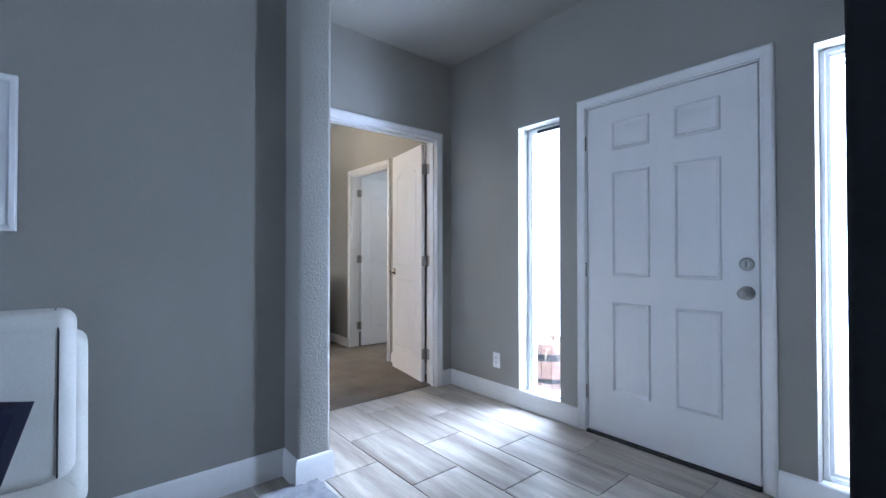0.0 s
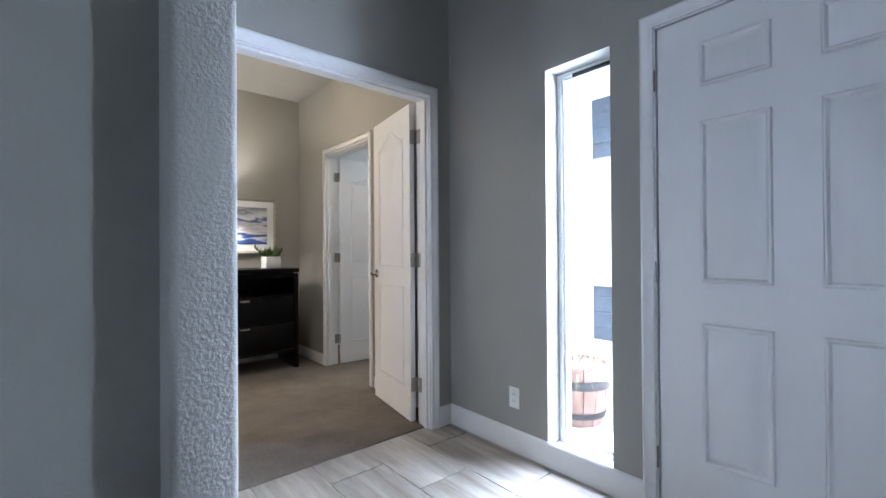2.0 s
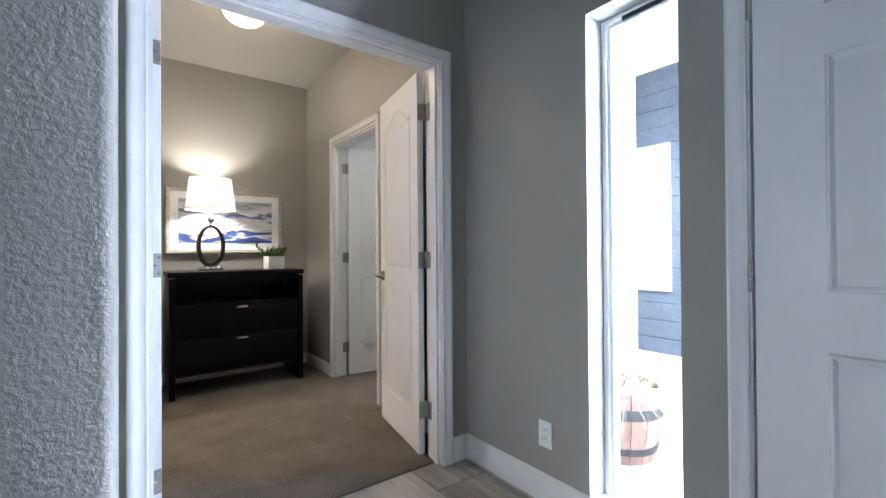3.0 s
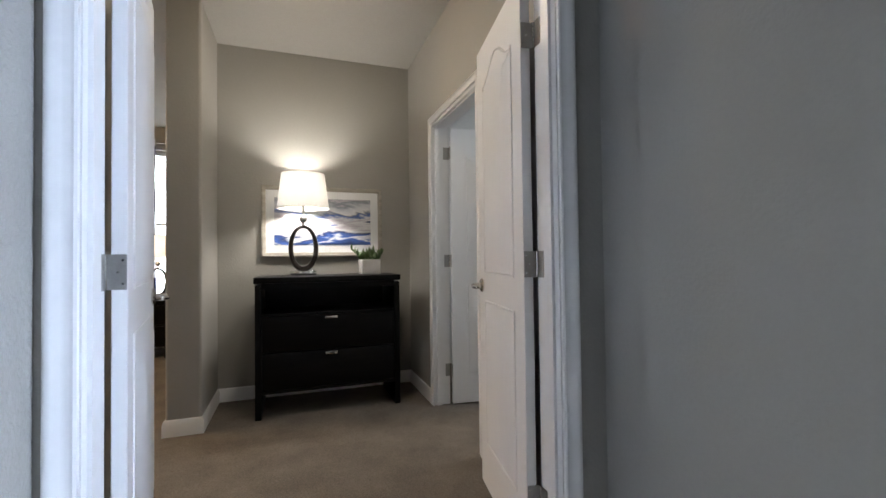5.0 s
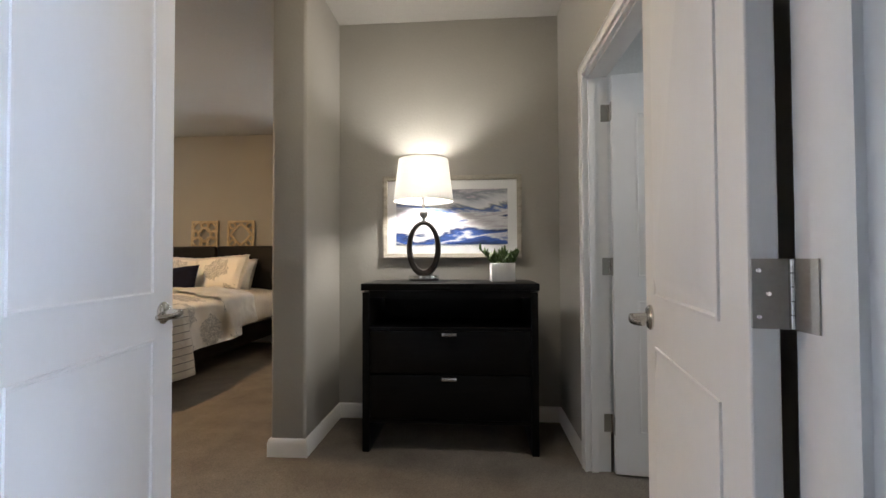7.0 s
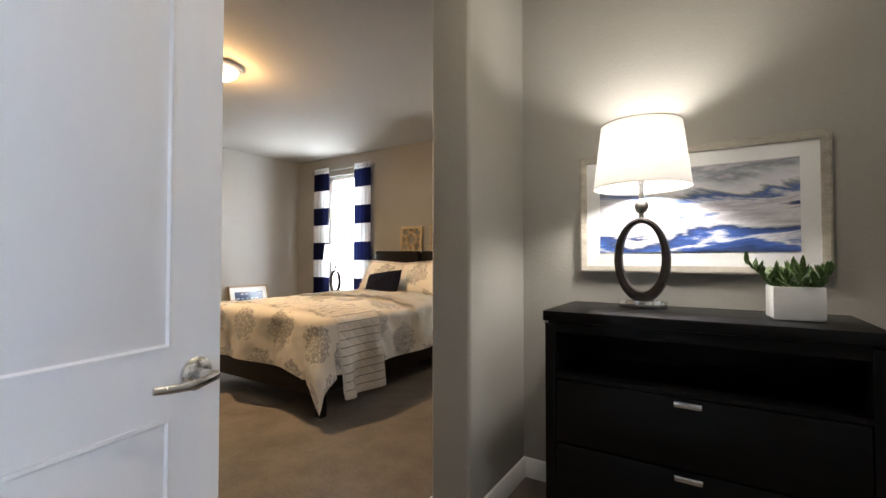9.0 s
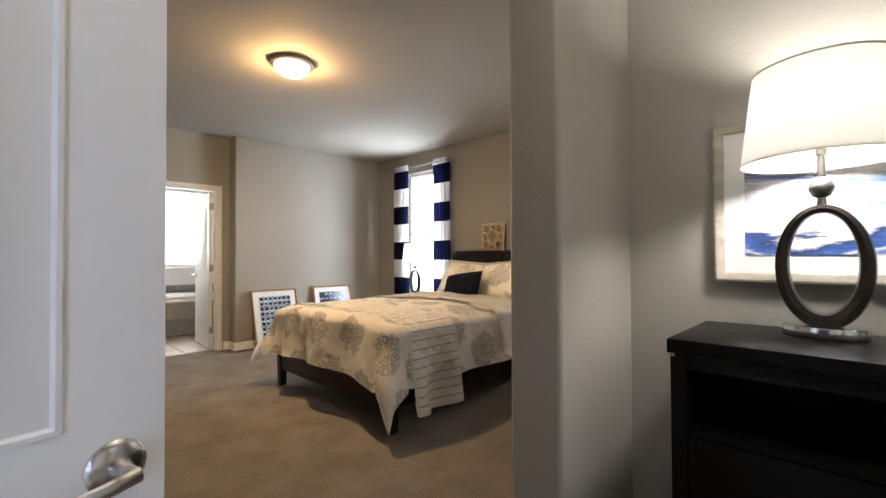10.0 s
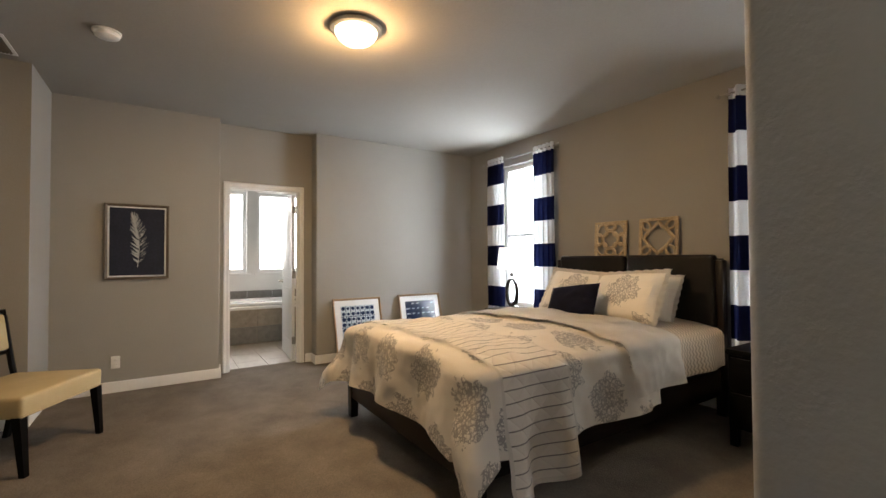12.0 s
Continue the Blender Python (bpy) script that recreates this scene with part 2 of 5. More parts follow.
def cloth_through(name, color, amount, stripes=None):
    """Thin woven cloth that lets light through; stripes: (band height, other colour, offset)."""
    m, nodes, links, p = shader(name)
    tc = nodes.new("ShaderNodeTexCoord")
    fine = noise_node(nodes, links, tc.outputs["Object"], 350, 2)
    col = nodes.new("ShaderNodeMix")
    col.data_type = "RGBA"
    col.inputs["A"].default_value = (*color, 1)
    if stripes:
        sep, ma, fr, gt = nodes.new("ShaderNodeSeparateXYZ"), nodes.new("ShaderNodeMath"), nodes.new("ShaderNodeMath"), nodes.new("ShaderNodeMath")
        links.new(tc.outputs["Object"], sep.inputs[0])
        ma.operation, ma.inputs[1].default_value, ma.inputs[2].default_value = "MULTIPLY_ADD", 0.5 / stripes[0], stripes[2]
        fr.operation, gt.operation, gt.inputs[1].default_value = "FRACT", "GREATER_THAN", 0.5
        links.new(sep.outputs["Z"], ma.inputs[0])
        links.new(ma.outputs[0], fr.inputs[0])
        links.new(fr.outputs[0], gt.inputs[0])
        links.new(gt.outputs[0], col.inputs["Factor"])
        col.inputs["B"].default_value = (*stripes[1], 1)
    else:
        col.inputs["Factor"].default_value = 0.0
    tr, mix = nodes.new("ShaderNodeBsdfTranslucent"), nodes.new("ShaderNodeMixShader")
    links.new(col.outputs["Result"], p.inputs["Base Color"])
    links.new(col.outputs["Result"], tr.inputs["Color"])
    p.inputs["Roughness"].default_value = 0.9
    p.inputs["Specular IOR Level"].default_value = 0.1
    bp = nodes.new("ShaderNodeBump")
    bp.inputs["Strength"].default_value, bp.inputs["Distance"].default_value = 0.3, 0.001
    links.new(fine.outputs["Fac"], bp.inputs["Height"])
    links.new(bp.outputs["Normal"], p.inputs["Normal"])
    mix.inputs["Fac"].default_value = amount
    links.new(p.outputs[0], mix.inputs[1])
    links.new(tr.outputs[0], mix.inputs[2])
    links.new(mix.outputs[0], nodes["Material Output"].inputs["Surface"])
    return m


GLASS = glass("window glass")
DOMEW = glow("lit frosted dome", (1.0, 0.80, 0.55), 5.0)
DOMEN = glow("lit frosted dome in the hall", (1.0, 0.88, 0.70), 4.0)
SHADE = cloth_through("lamp shade linen", (0.92, 0.91, 0.89), 0.72)
CURTAIN = cloth_through("navy and white striped curtain", (0.78, 0.78, 0.78), 0.35, (0.27, (0.012, 0.016, 0.06), 0.38))
BULBG = glow("bulb glass", (1.0, 0.9, 0.75), 12.0)


def uv_pattern(name, kind):
    """Printed bed linen; UV is in metres on the cloth."""
    m, nodes, links, p = shader(name)
    uv, sep = nodes.new("ShaderNodeUVMap"), nodes.new("ShaderNodeSeparateXYZ")
    links.new(uv.outputs[0], sep.inputs[0])

    def math_node(op, a, b=None, c=None):
        n = nodes.new("ShaderNodeMath")
        n.operation = op
        for i, x in enumerate((a, b, c)):
            if x is None:
                continue
            if isinstance(x, (int, float)):
                n.inputs[i].default_value = x
            else:
                links.new(x, n.inputs[i])
        return n.outputs[0]

    u, v = sep.outputs["X"], sep.outputs["Y"]
    fine = noise_node(nodes, links, uv.outputs[0], 500, 2)
    height = fine.outputs["Fac"]
    if kind == "damask":
        # ogee medallions on a half-drop lattice, drawn in fine open scrollwork
        warp = noise_node(nodes, links, uv.outputs[0], 13, 3)
        row = math_node("FLOOR", math_node("DIVIDE", v, 0.34))
        du = math_node("SUBTRACT", math_node("FRACT", math_node("ADD", math_node("DIVIDE", u, 0.44), math_node("MULTIPLY", row, 0.5))), 0.5)
        dv = math_node("SUBTRACT", math_node("FRACT", math_node("DIVIDE", v, 0.34)), 0.5)
        r = math_node("SQRT", math_node("ADD", math_node("POWER", math_node("ABSOLUTE", math_node("MULTIPLY", du, 1.2)), 1.6), math_node("POWER", math_node("ABSOLUTE", dv), 1.6)))
        r = math_node("ADD", r, math_node("MULTIPLY", math_node("SUBTRACT", warp.outputs["Fac"], 0.5), 0.7))
        inside = math_node("LESS_THAN", r, 0.50)
        bend, off = nodes.new("ShaderNodeMix"), noise_node(nodes, links, uv.outputs[0], 45, 2)
        bend.data_type, bend.inputs["Factor"].default_value = "RGBA", 0.022
        links.new(uv.outputs[0], bend.inputs["A"])
        links.new(off.outputs["Color"], bend.inputs["B"])

        def scroll(scale, thin):
            vo = nodes.new("ShaderNodeTexVoronoi")
            vo.feature, vo.inputs["Scale"].default_value = "DISTANCE_TO_EDGE", scale
            links.new(bend.outputs["Result"], vo.inputs["Vector"])
            return math_node("LESS_THAN", vo.outputs["Distance"], thin)

        lines = math_node("MAXIMUM", scroll(36, 0.10), scroll(63, 0.07))
        fac = math_node("MULTIPLY", inside, math_node("MULTIPLY", lines, 0.6))
        a, b = (0.90, 0.86, 0.79), (0.17, 0.165, 0.175)
    elif kind == "runner":
        line = math_node("LESS_THAN", math_node("FRACT", math_node("DIVIDE", u, 0.062)), 0.10)
        wob = noise_node(nodes, links, uv.outputs[0], 40, 2)
        fac = math_node("MULTIPLY", line, math_node("MULTIPLY_ADD", wob.outputs["Fac"], 0.5, 0.45))
        q1 = math_node("PINGPONG", math_node("ADD", u, v), 0.062)
        q2 = math_node("PINGPONG", math_node("SUBTRACT", u, v), 0.062)
        height = math_node("MINIMUM", math_node("POWER", math_node("DIVIDE", q1, 0.062), 0.4), math_node("POWER", math_node("DIVIDE", q2, 0.062), 0.4))
        a, b = (0.90, 0.86, 0.79), (0.07, 0.065, 0.07)
    else:
        # small zigzag print of the fitted sheet
        z = math_node("PINGPONG", u, 0.02)
        fac = math_node("LESS_THAN", math_node("FRACT", math_node("DIVIDE", math_node("ADD", v, z), 0.036)), 0.42)
        fac = math_node("MULTIPLY", fac, 0.6)
        a, b = (0.80, 0.70, 0.57), (0.30, 0.22, 0.15)
    col = nodes.new("ShaderNodeMix")
    col.data_type = "RGBA"
    col.inputs["A"].default_value, col.inputs["B"].default_value = (*a, 1), (*b, 1)
    links.new(fac, col.inputs["Factor"])
    links.new(col.outputs["Result"], p.inputs["Base Color"])
    p.inputs["Roughness"].default_value, p.inputs["Specular IOR Level"].default_value = 0.85, 0.2
    p.inputs["Sheen Weight"].default_value = 0.1
    bp = nodes.new("ShaderNodeBump")
    bp.inputs["Strength"].default_value, bp.inputs["Distance"].default_value = (0.8, 0.008) if kind == "runner" else (0.3, 0.001)
    links.new(height, bp.inputs["Height"])
    links.new(bp.outputs["Normal"], p.inputs["Normal"])
    return m


DAMASK, RUNNER, ZIGZAG = uv_pattern("damask printed cotton", "damask"), uv_pattern("quilted striped cotton", "runner"), uv_pattern("zigzag printed sheet", "sheet")


def wave_art():
    """Blue and grey layered-hills print."""
    m, nodes, links, p = shader("blue wave print")
    tc, mp = nodes.new("ShaderNodeTexCoord"), nodes.new("ShaderNodeMapping")
    mp.inputs["Scale"].default_value = (0.6, 1, 3.4)
    links.new(tc.outputs["Object"], mp.inputs["Vector"])
    n = noise_node(nodes, links, mp.outputs["Vector"], 1.7, 9, 0.62)
    n.inputs["Distortion"].default_value = 0.6
    sep, ma = nodes.new("ShaderNodeSeparateXYZ"), nodes.new("ShaderNodeMath")
    links.new(tc.outputs["Object"], sep.inputs[0])
    ma.operation, ma.inputs[1].default_value = "MULTIPLY_ADD", 1.65
    links.new(sep.outputs["Z"], ma.inputs[0])
    links.new(n.outputs["Fac"], ma.inputs[2])
    navy, royal, white, lilac, greyb, pale = (0.012, 0.03, 0.11), (0.03, 0.09, 0.34), (0.66, 0.66, 0.68), (0.42, 0.40, 0.45), (0.20, 0.22, 0.26), (0.48, 0.50, 0.55)
    r = ramp(nodes, [(0.14, navy), (0.23, royal), (0.27, white), (0.31, royal), (0.38, navy), (0.42, white), (0.49, lilac), (0.53, white), (0.58, royal), (0.61, greyb), (0.64, white), (0.71, pale), (0.78, greyb), (0.82, lilac), (0.90, greyb)])
    links.new(ma.outputs[0], r.inputs["Fac"])
    links.new(r.outputs["Color"], p.inputs["Base Color"])
    p.inputs["Roughness"].default_value = 0.6
    p.inputs["Coat Weight"].default_value, p.inputs["Coat Roughness"].default_value = 0.6, 0.03
    return m


WAVES = wave_art()
NAVYGLZ = surface("glazed navy print", (0.010, 0.02, 0.06), (0.03, 0.05, 0.12), 0.12, scale=8, grain=60, bump=0, spread=0.2)
PALEGLZ = surface("glazed pale blue print", (0.42, 0.52, 0.62), (0.56, 0.64, 0.72), 0.12, scale=8, grain=60, bump=0, spread=0.1)
MATGLZ = surface("glazed mat", (0.68, 0.69, 0.70), (0.74, 0.75, 0.76), 0.12, scale=3, grain=200, bump=0, spread=0.02)

# ---- mesh helpers ----


def box(bm, x0, x1, y0, y1, z0, z1, bevel=0.0, seg=2):
    m = Matrix.LocRotScale(((x0 + x1) / 2, (y0 + y1) / 2, (z0 + z1) / 2), None, (abs(x1 - x0), abs(y1 - y0), abs(z1 - z0)))
    vs = bmesh.ops.create_cube(bm, size=1, matrix=m)["verts"]
    if bevel:
        es = {e for v in vs for e in v.link_edges}
        bmesh.ops.bevel(bm, geom=list(es), offset=bevel, segments=seg, affect="EDGES", profile=0.5)
    return bm


def boxed(*args, **kw):
    return box(bmesh.new(), *args, **kw)


def prism(outline, z0, z1):
    """An upright block on a plan outline."""
    bm = bmesh.new()
    lo, hi = [bm.verts.new((x, y, z0)) for x, y in outline], [bm.verts.new((x, y, z1)) for x, y in outline]
    n = len(outline)
    for i in range(n):
        bm.faces.new((lo[i], lo[(i + 1) % n], hi[(i + 1) % n], hi[i]))
    bm.faces.new(lo[::-1]), bm.faces.new(hi)
    bmesh.ops.recalc_face_normals(bm, faces=bm.faces)
    return bm


def rounded(x0, x1, y0, y1, radii, seg=6):
    """Plan rectangle with its corners rounded: radii for (x0,y0), (x1,y0), (x1,y1), (x0,y1)."""
    pts = []
    for (cx, cy, sx, sy, a0), r in zip(((x0, y0, 1, 1, 180), (x1, y0, -1, 1, 270), (x1, y1, -1, -1, 0), (x0, y1, 1, -1, 90)), radii):
        if r <= 0:
            pts.append((cx, cy))
            continue
        for i in range(seg + 1):
            a = radians(a0 + 90 * i / seg)
            pts.append((cx + sx * r + r * math.cos(a), cy + sy * r + r * math.sin(a)))
    return pts


def lathe(profile, seg=32, axis_at=(0, 0)):
    """Turned solid: profile of (radius, z)."""
    bm = bmesh.new()
    rings = []
    for r, z in profile:
        if r < 1e-5:
            rings.append([bm.verts.new((axis_at[0], axis_at[1], z))])
        else:
            rings.append([bm.verts.new((axis_at[0] + r * math.cos(2 * math.pi * i / seg), axis_at[1] + r * math.sin(2 * math.pi * i / seg), z)) for i in range(seg)])
    for a, b in zip(rings, rings[1:]):
        for i in range(seg):
            j = (i + 1) % seg
            if len(a) == 1 and len(b) == 1:
                continue
            if len(a) == 1:
                bm.faces.new((a[0], b[j], b[i]))
            elif len(b) == 1:
                bm.faces.new((a[i], a[j], b[0]))
            else:
                bm.faces.new((a[i], a[j], b[j], b[i]))
    bmesh.ops.recalc_face_normals(bm, faces=bm.faces)
    return bm


def tube(points, radius, seg=10, flat=1.0, closed=False):
    """A bar swept along points; radius a number or one per point; flat squeezes it."""
    bm = bmesh.new()
    pts = [Vector(p) for p in points]
    rad = radius if isinstance(radius, (list, tuple)) else [radius] * len(pts)
    rings = []
    n = len(pts)
    for i, p in enumerate(pts):
        a, b = (pts[(i - 1) % n], pts[(i + 1) % n]) if closed else (pts[max(i - 1, 0)], pts[min(i + 1, n - 1)])
        t = (b - a).normalized()
        ref = Vector((0, 1, 0)) if abs(t.y) < 0.9 else Vector((1, 0, 0))
        u = t.cross(ref).normalized()
        w = t.cross(u).normalized()
        rings.append([bm.verts.new(p + rad[i] * (u * math.cos(2 * math.pi * k / seg) + w * flat * math.sin(2 * math.pi * k / seg))) for k in range(seg)])
    pairs = list(zip(rings, rings[1:])) + ([(rings[-1], rings[0])] if closed else [])
    for a, b in pairs:
        for k in range(seg):
            bm.faces.new((a[k], a[(k + 1) % seg], b[(k + 1) % seg], b[k]))
    if not closed:
        bm.faces.new(rings[0][::-1]), bm.faces.new(rings[-1])
    bmesh.ops.recalc_face_normals(bm, faces=bm.faces)
    return bm


def mesh_of(name, bm, material, smooth=True):
    me = bpy.data.meshes.new(name)
    bm.to_mesh(me)
    bm.free()
    me.materials.append(material)
    if smooth:
        me.shade_smooth()
        me.set_sharp_from_angle(angle=radians(38))
    return me


def part(name, bm, material, parent=None, label="", at=None):
    ob = new(name, mesh_of(name, bm, material))
    ob.parent = parent
    if at is not None:
        ob.matrix_basis = at
    return tagged(ob, label)


def thing(name, label, category, m, group=""):
    ob = new(name)
    ob.empty_display_size = 0.05
    ob.matrix_basis = m
    return tagged(ob, label, category, group)


def setting(name, bm, material, label, category="wall"):
    return tagged(part(name, bm, material), label, category, kind="structure")


def wall_with_openings(axis, face, back, a0, a1, z1, openings):
    """A wall between the planes face and back; openings: (from, to, bottom, top) along it."""
    bm = bmesh.new()

    def put(s0, s1, q0, q1):
        if s1 - s0 > 1e-4 and q1 - q0 > 1e-4:
            lo, hi = min(face, back), max(face, back)
            box(bm, *((lo, hi, s0, s1) if axis == "x" else (s0, s1, lo, hi)), q0, q1)

    s = a0
    for o0, o1, b, t in sorted(openings):
        put(s, o0, 0, z1)
        put(o0, o1, 0, b)
        put(o0, o1, t, z1)
        s = o1
    put(s, a1, 0, z1)
    return bm


H = 2.752
# ---- structure: walls ----
wall_front = setting("wall_front", wall_with_openings("x", 2.80, 3.02, -1.4, 3.025, H, [(0.78, 1.735, 0, 2.06), (1.915, 2.27, 0.085, 2.045), (0.245, 0.60, 0.085, 2.045)]), WALL, "greige textured entry wall with door and two sidelights")
wall_double_door = setting("wall_double_door", wall_with_openings("y", 3.025, 3.145, 1.275, 2.80, H, [(1.37, 2.648, 0, 2.10)]), WALL, "greige wall round the double bedroom doors")
wall_pillar = setting("wall_pillar", prism(rounded(1.135, 1.305, 2.240, 3.024, (0.022, 0.022, 0, 0)), 0, H), WALLTEX, "greige textured wall end with rounded corners")
wall_living = setting("wall_living", wall_with_openings("y", 2.41, 2.52, -4.0, 1.135, H, []), WALL, "greige living room wall")
wall_bed_south = setting("wall_bed_south", box(boxed(1.08, 1.275, 3.0245, 3.145, 0, H), 1.08, 1.20, 3.145, 3.80, 0, H), WALL, "greige bedroom wall return by the door")
wall_bed_south_west = setting("wall_bed_south_west", boxed(-4.1, -3.06, 2.525, 3.385, 0, H), WALL, "greige bump-out in the bedroom corner")
wall_nook_right = setting("wall_nook_right", wall_with_openings("x", 2.80, 2.92, 3.025, 5.64, H, [(4.015, 4.872, 0, 2.065)]), WALL, "greige hall wall with the closet door")
wall_nook_back = setting("wall_nook_back", boxed(1.285, 2.80, 5.515, 5.64, 0, H), WALL, "greige niche wall behind the dresser")
wall_stub = setting("wall_stub", prism(rounded(1.085, 1.285, 4.915, 8.055, (0.02, 0.02, 0, 0)), 0, H), WALL, "greige partition with rounded corners")
wall_bed_back = setting("wall_bed_back", wall_with_openings("x", -3.915, -4.03, 4.735, 5.752, H, [(4.823, 5.613, 0, 2.072)]), WALL, "greige recessed wall round the bathroom door")
wall_bed_back_south = setting("wall_bed_back_south", prism(rounded(-4.03, -3.735, 3.385, 4.735, (0, 0, 0.02, 0)), 0, H), WALL, "greige bedroom wall with the feather print")
wall_bed_back_north = setting("wall_bed_back_north", prism(rounded(-4.03, -3.735, 5.752, 8.055, (0, 0.02, 0, 0)), 0, H), WALL, "greige bedroom wall above the leaning prints")
wall_window = setting("wall_window", wall_with_openings("y", 8.055, 8.22, -4.03, 1.295, H, [(-3.06, -2.20, 0.62, 2.465), (-0.15, 0.71, 0.62, 2.465)]), WALL, "greige bedroom wall with two tall windows")
wall_bath = setting("wall_bath", wall_with_openings("x", -6.45, -6.62, 2.9, 7.9, H, [(4.676, 5.396, 1.02, 2.39), (5.564, 6.404, 1.02, 2.39)]), STUCCO, "white bathroom wall with two windows")
wall_bath_sides = setting("wall_bath_sides", box(boxed(-6.62, -4.03, 7.9, 8.05, 0, H), -6.62, -4.03, 2.75, 2.9, 0, H), STUCCO, "white bathroom side walls")
wall_living_rear = setting("wall_living_rear", wall_with_openings("y", -3.9, -4.05, -4.0, 3.02, H, []), WALL, "plain living room wall")
# unseen wall; both openings are added to let fill light in
wall_living_west = setting("wall_living_west", wall_with_openings("x", -4.0, -4.15, -4.05, 2.52, H, [(1.80, 2.32, 0.75, 2.25), (-1.4, -0.4, 0.75, 2.25)]), WALL, "plain greige living room wall with two added unseen windows")
wall_living_east = setting("wall_living_east", boxed(2.80, 3.02, -4.05, -1.4, 0, H), WALL, "plain greige living room wall")
# faces away from the windows; its darkness is coloured in
wall_partition = setting("wall_partition", prism(rounded(0.675, 0.80, -0.9, 0.262, (0, 0, 0.01, 0.01)), 0, H), SHADEDEND, "wall end with its shade put into a near-black colour")
wall_closet = setting("wall_closet", box(box(boxed(4.6, 4.7, 3.2, 5.7, 0, H), 2.92, 4.6, 5.64, 5.72, 0, H), 2.92, 4.6, 3.12, 3.2, 0, H), STUCCO, "white closet walls")

ceiling = setting("ceiling", box(box(boxed(-4.15, 3.02, -4.05, 8.22, H, H + 0.12), -6.62, -4.15, 2.75, 8.05, H, H + 0.12), 3.02, 4.7, 3.12, 5.72, H, H + 0.12), CEIL, "warm grey textured ceiling", "ceiling")
floor = setting("floor", box(boxed(-4.15, 3.02, -4.05, 3.095, -0.15, -0.006), 3.02, 3.03, 0.5, 1.8, -0.15, -0.01), GROUT, "tile floor bed with pale grout", "floor")
carpet = setting("carpet", box(boxed(-4.03, 2.92, 3.095, 8.22, -0.15, 0.004), 2.92, 4.7, 3.12, 5.72, -0.15, 0.004), CARPET, "taupe cut-pile bedroom carpet", "floor")
carpet_south = setting("carpet_south", boxed(-4.03, 1.14, 2.525, 3.095, -0.005, 0.004), CARPET, "taupe cut-pile bedroom carpet", "floor")
bath_floor = setting("bath_floor", boxed(-6.62, -4.03, 2.75, 8.05, -0.15, -0.004), BATHTILE, "bathroom tile bed", "floor")

# ---- trim ----


def baseboard(name, points, height=0.125, thick=0.014):
    """Skirting along a plan line; the room is on its left."""
    bm = bmesh.new()
    prof = [(0.0, 0.0), (thick, 0.0), (thick, height * 0.76), (thick * 0.75, height * 0.82), (thick * 0.7, height * 0.90), (thick * 0.35, height * 0.97), (0.0, height)]
    rings = []
    n = len(points)
    for i, p in enumerate(points):
        p = Vector(p)
        d0 = (p - Vector(points[i - 1])).normalized() if i else None
        d1 = (Vector(points[i + 1]) - p).normalized() if i < n - 1 else None
        n0 = Vector((-d0.y, d0.x)) if d0 else None
        n1 = Vector((-d1.y, d1.x)) if d1 else None
        if n0 and n1:
            k = n0 + n1
            out = k / max(k.dot(n0), 0.2)
        else:
            out = n0 or n1
        rings.append([bm.verts.new((p.x + out.x * a, p.y + out.y * a, z)) for a, z in prof])
    for a, b in zip(rings, rings[1:]):
        for k in range(len(prof) - 1):
            bm.faces.new((a[k], b[k], b[k + 1], a[k + 1]))
    bm.faces.new(rings[0]), bm.faces.new(rings[-1][::-1])
    bmesh.ops.recalc_face_normals(bm, faces=bm.faces)
    return setting(name, bm, TRIM, "white painted baseboard", "baseboard")


baseboard("baseboard", [(2.80, 1.776), (2.80, 3.025), (2.696, 3.025)])
baseboard("baseboard", [(2.80, -1.4), (2.80, 0.739)])
baseboard("baseboard", [(1.322, 3.025), (1.305, 3.025), (1.305, 2.240), (1.135, 2.240), (1.135, 2.41), (-4.0, 2.41)], 0.135)
baseboard("baseboard", [(2.80, 3.145), (2.80, 3.954)], 0.105)
baseboard("baseboard", [(2.80, 4.906), (2.80, 5.515), (1.285, 5.515), (1.285, 4.915), (1.085, 4.915), (1.085, 8.055), (-3.735, 8.055), (-3.735, 5.752), (-3.915, 5.752), (-3.915, 5.674)], 0.105)
baseboard("baseboard", [(-3.915, 4.762), (-3.915, 4.735), (-3.735, 4.735), (-3.735, 3.385), (-3.06, 3.385), (-3.06, 2.525), (1.08, 2.525), (1.08, 3.80), (1.20, 3.80), (1.20, 3.145), (1.328, 3.145)], 0.105)


def casing(name, origin, along, out, width, height, wide=0.062, both=None):
    """Moulded door casing: along and out are plan directions, origin the opening's start on the wall face."""
    bm = bmesh.new()
    o, a, n = Vector((*origin, 0)), Vector((*along, 0)), Vector((*out, 0))
    prof = [(0.0, 0.0), (0.0, 0.011), (0.006, 0.014), (0.014, 0.011), (0.03, 0.013), (0.04, 0.019), (wide - 0.012, 0.021), (wide - 0.004, 0.018), (wide, 0.012), (wide, 0.0)]
    rings = []
    for s, z, ds, dz in ((0, 0, -1, 0), (0, height, -1, 1), (width, height, 1, 1), (width, 0, 1, 0)):
        rings.append([bm.verts.new(o + a * (s + ds * w) + Vector((0, 0, z + dz * w)) + n * (d + 0.0005)) for w, d in prof])
    for r0, r1 in zip(rings, rings[1:]):
        for k in range(len(prof) - 1):
            bm.faces.new((r0[k], r1[k], r1[k + 1], r0[k + 1]))
    bmesh.ops.recalc_face_normals(bm, faces=bm.faces)
    return setting(name, bm, TRIM, "white moulded door casing", "trim")


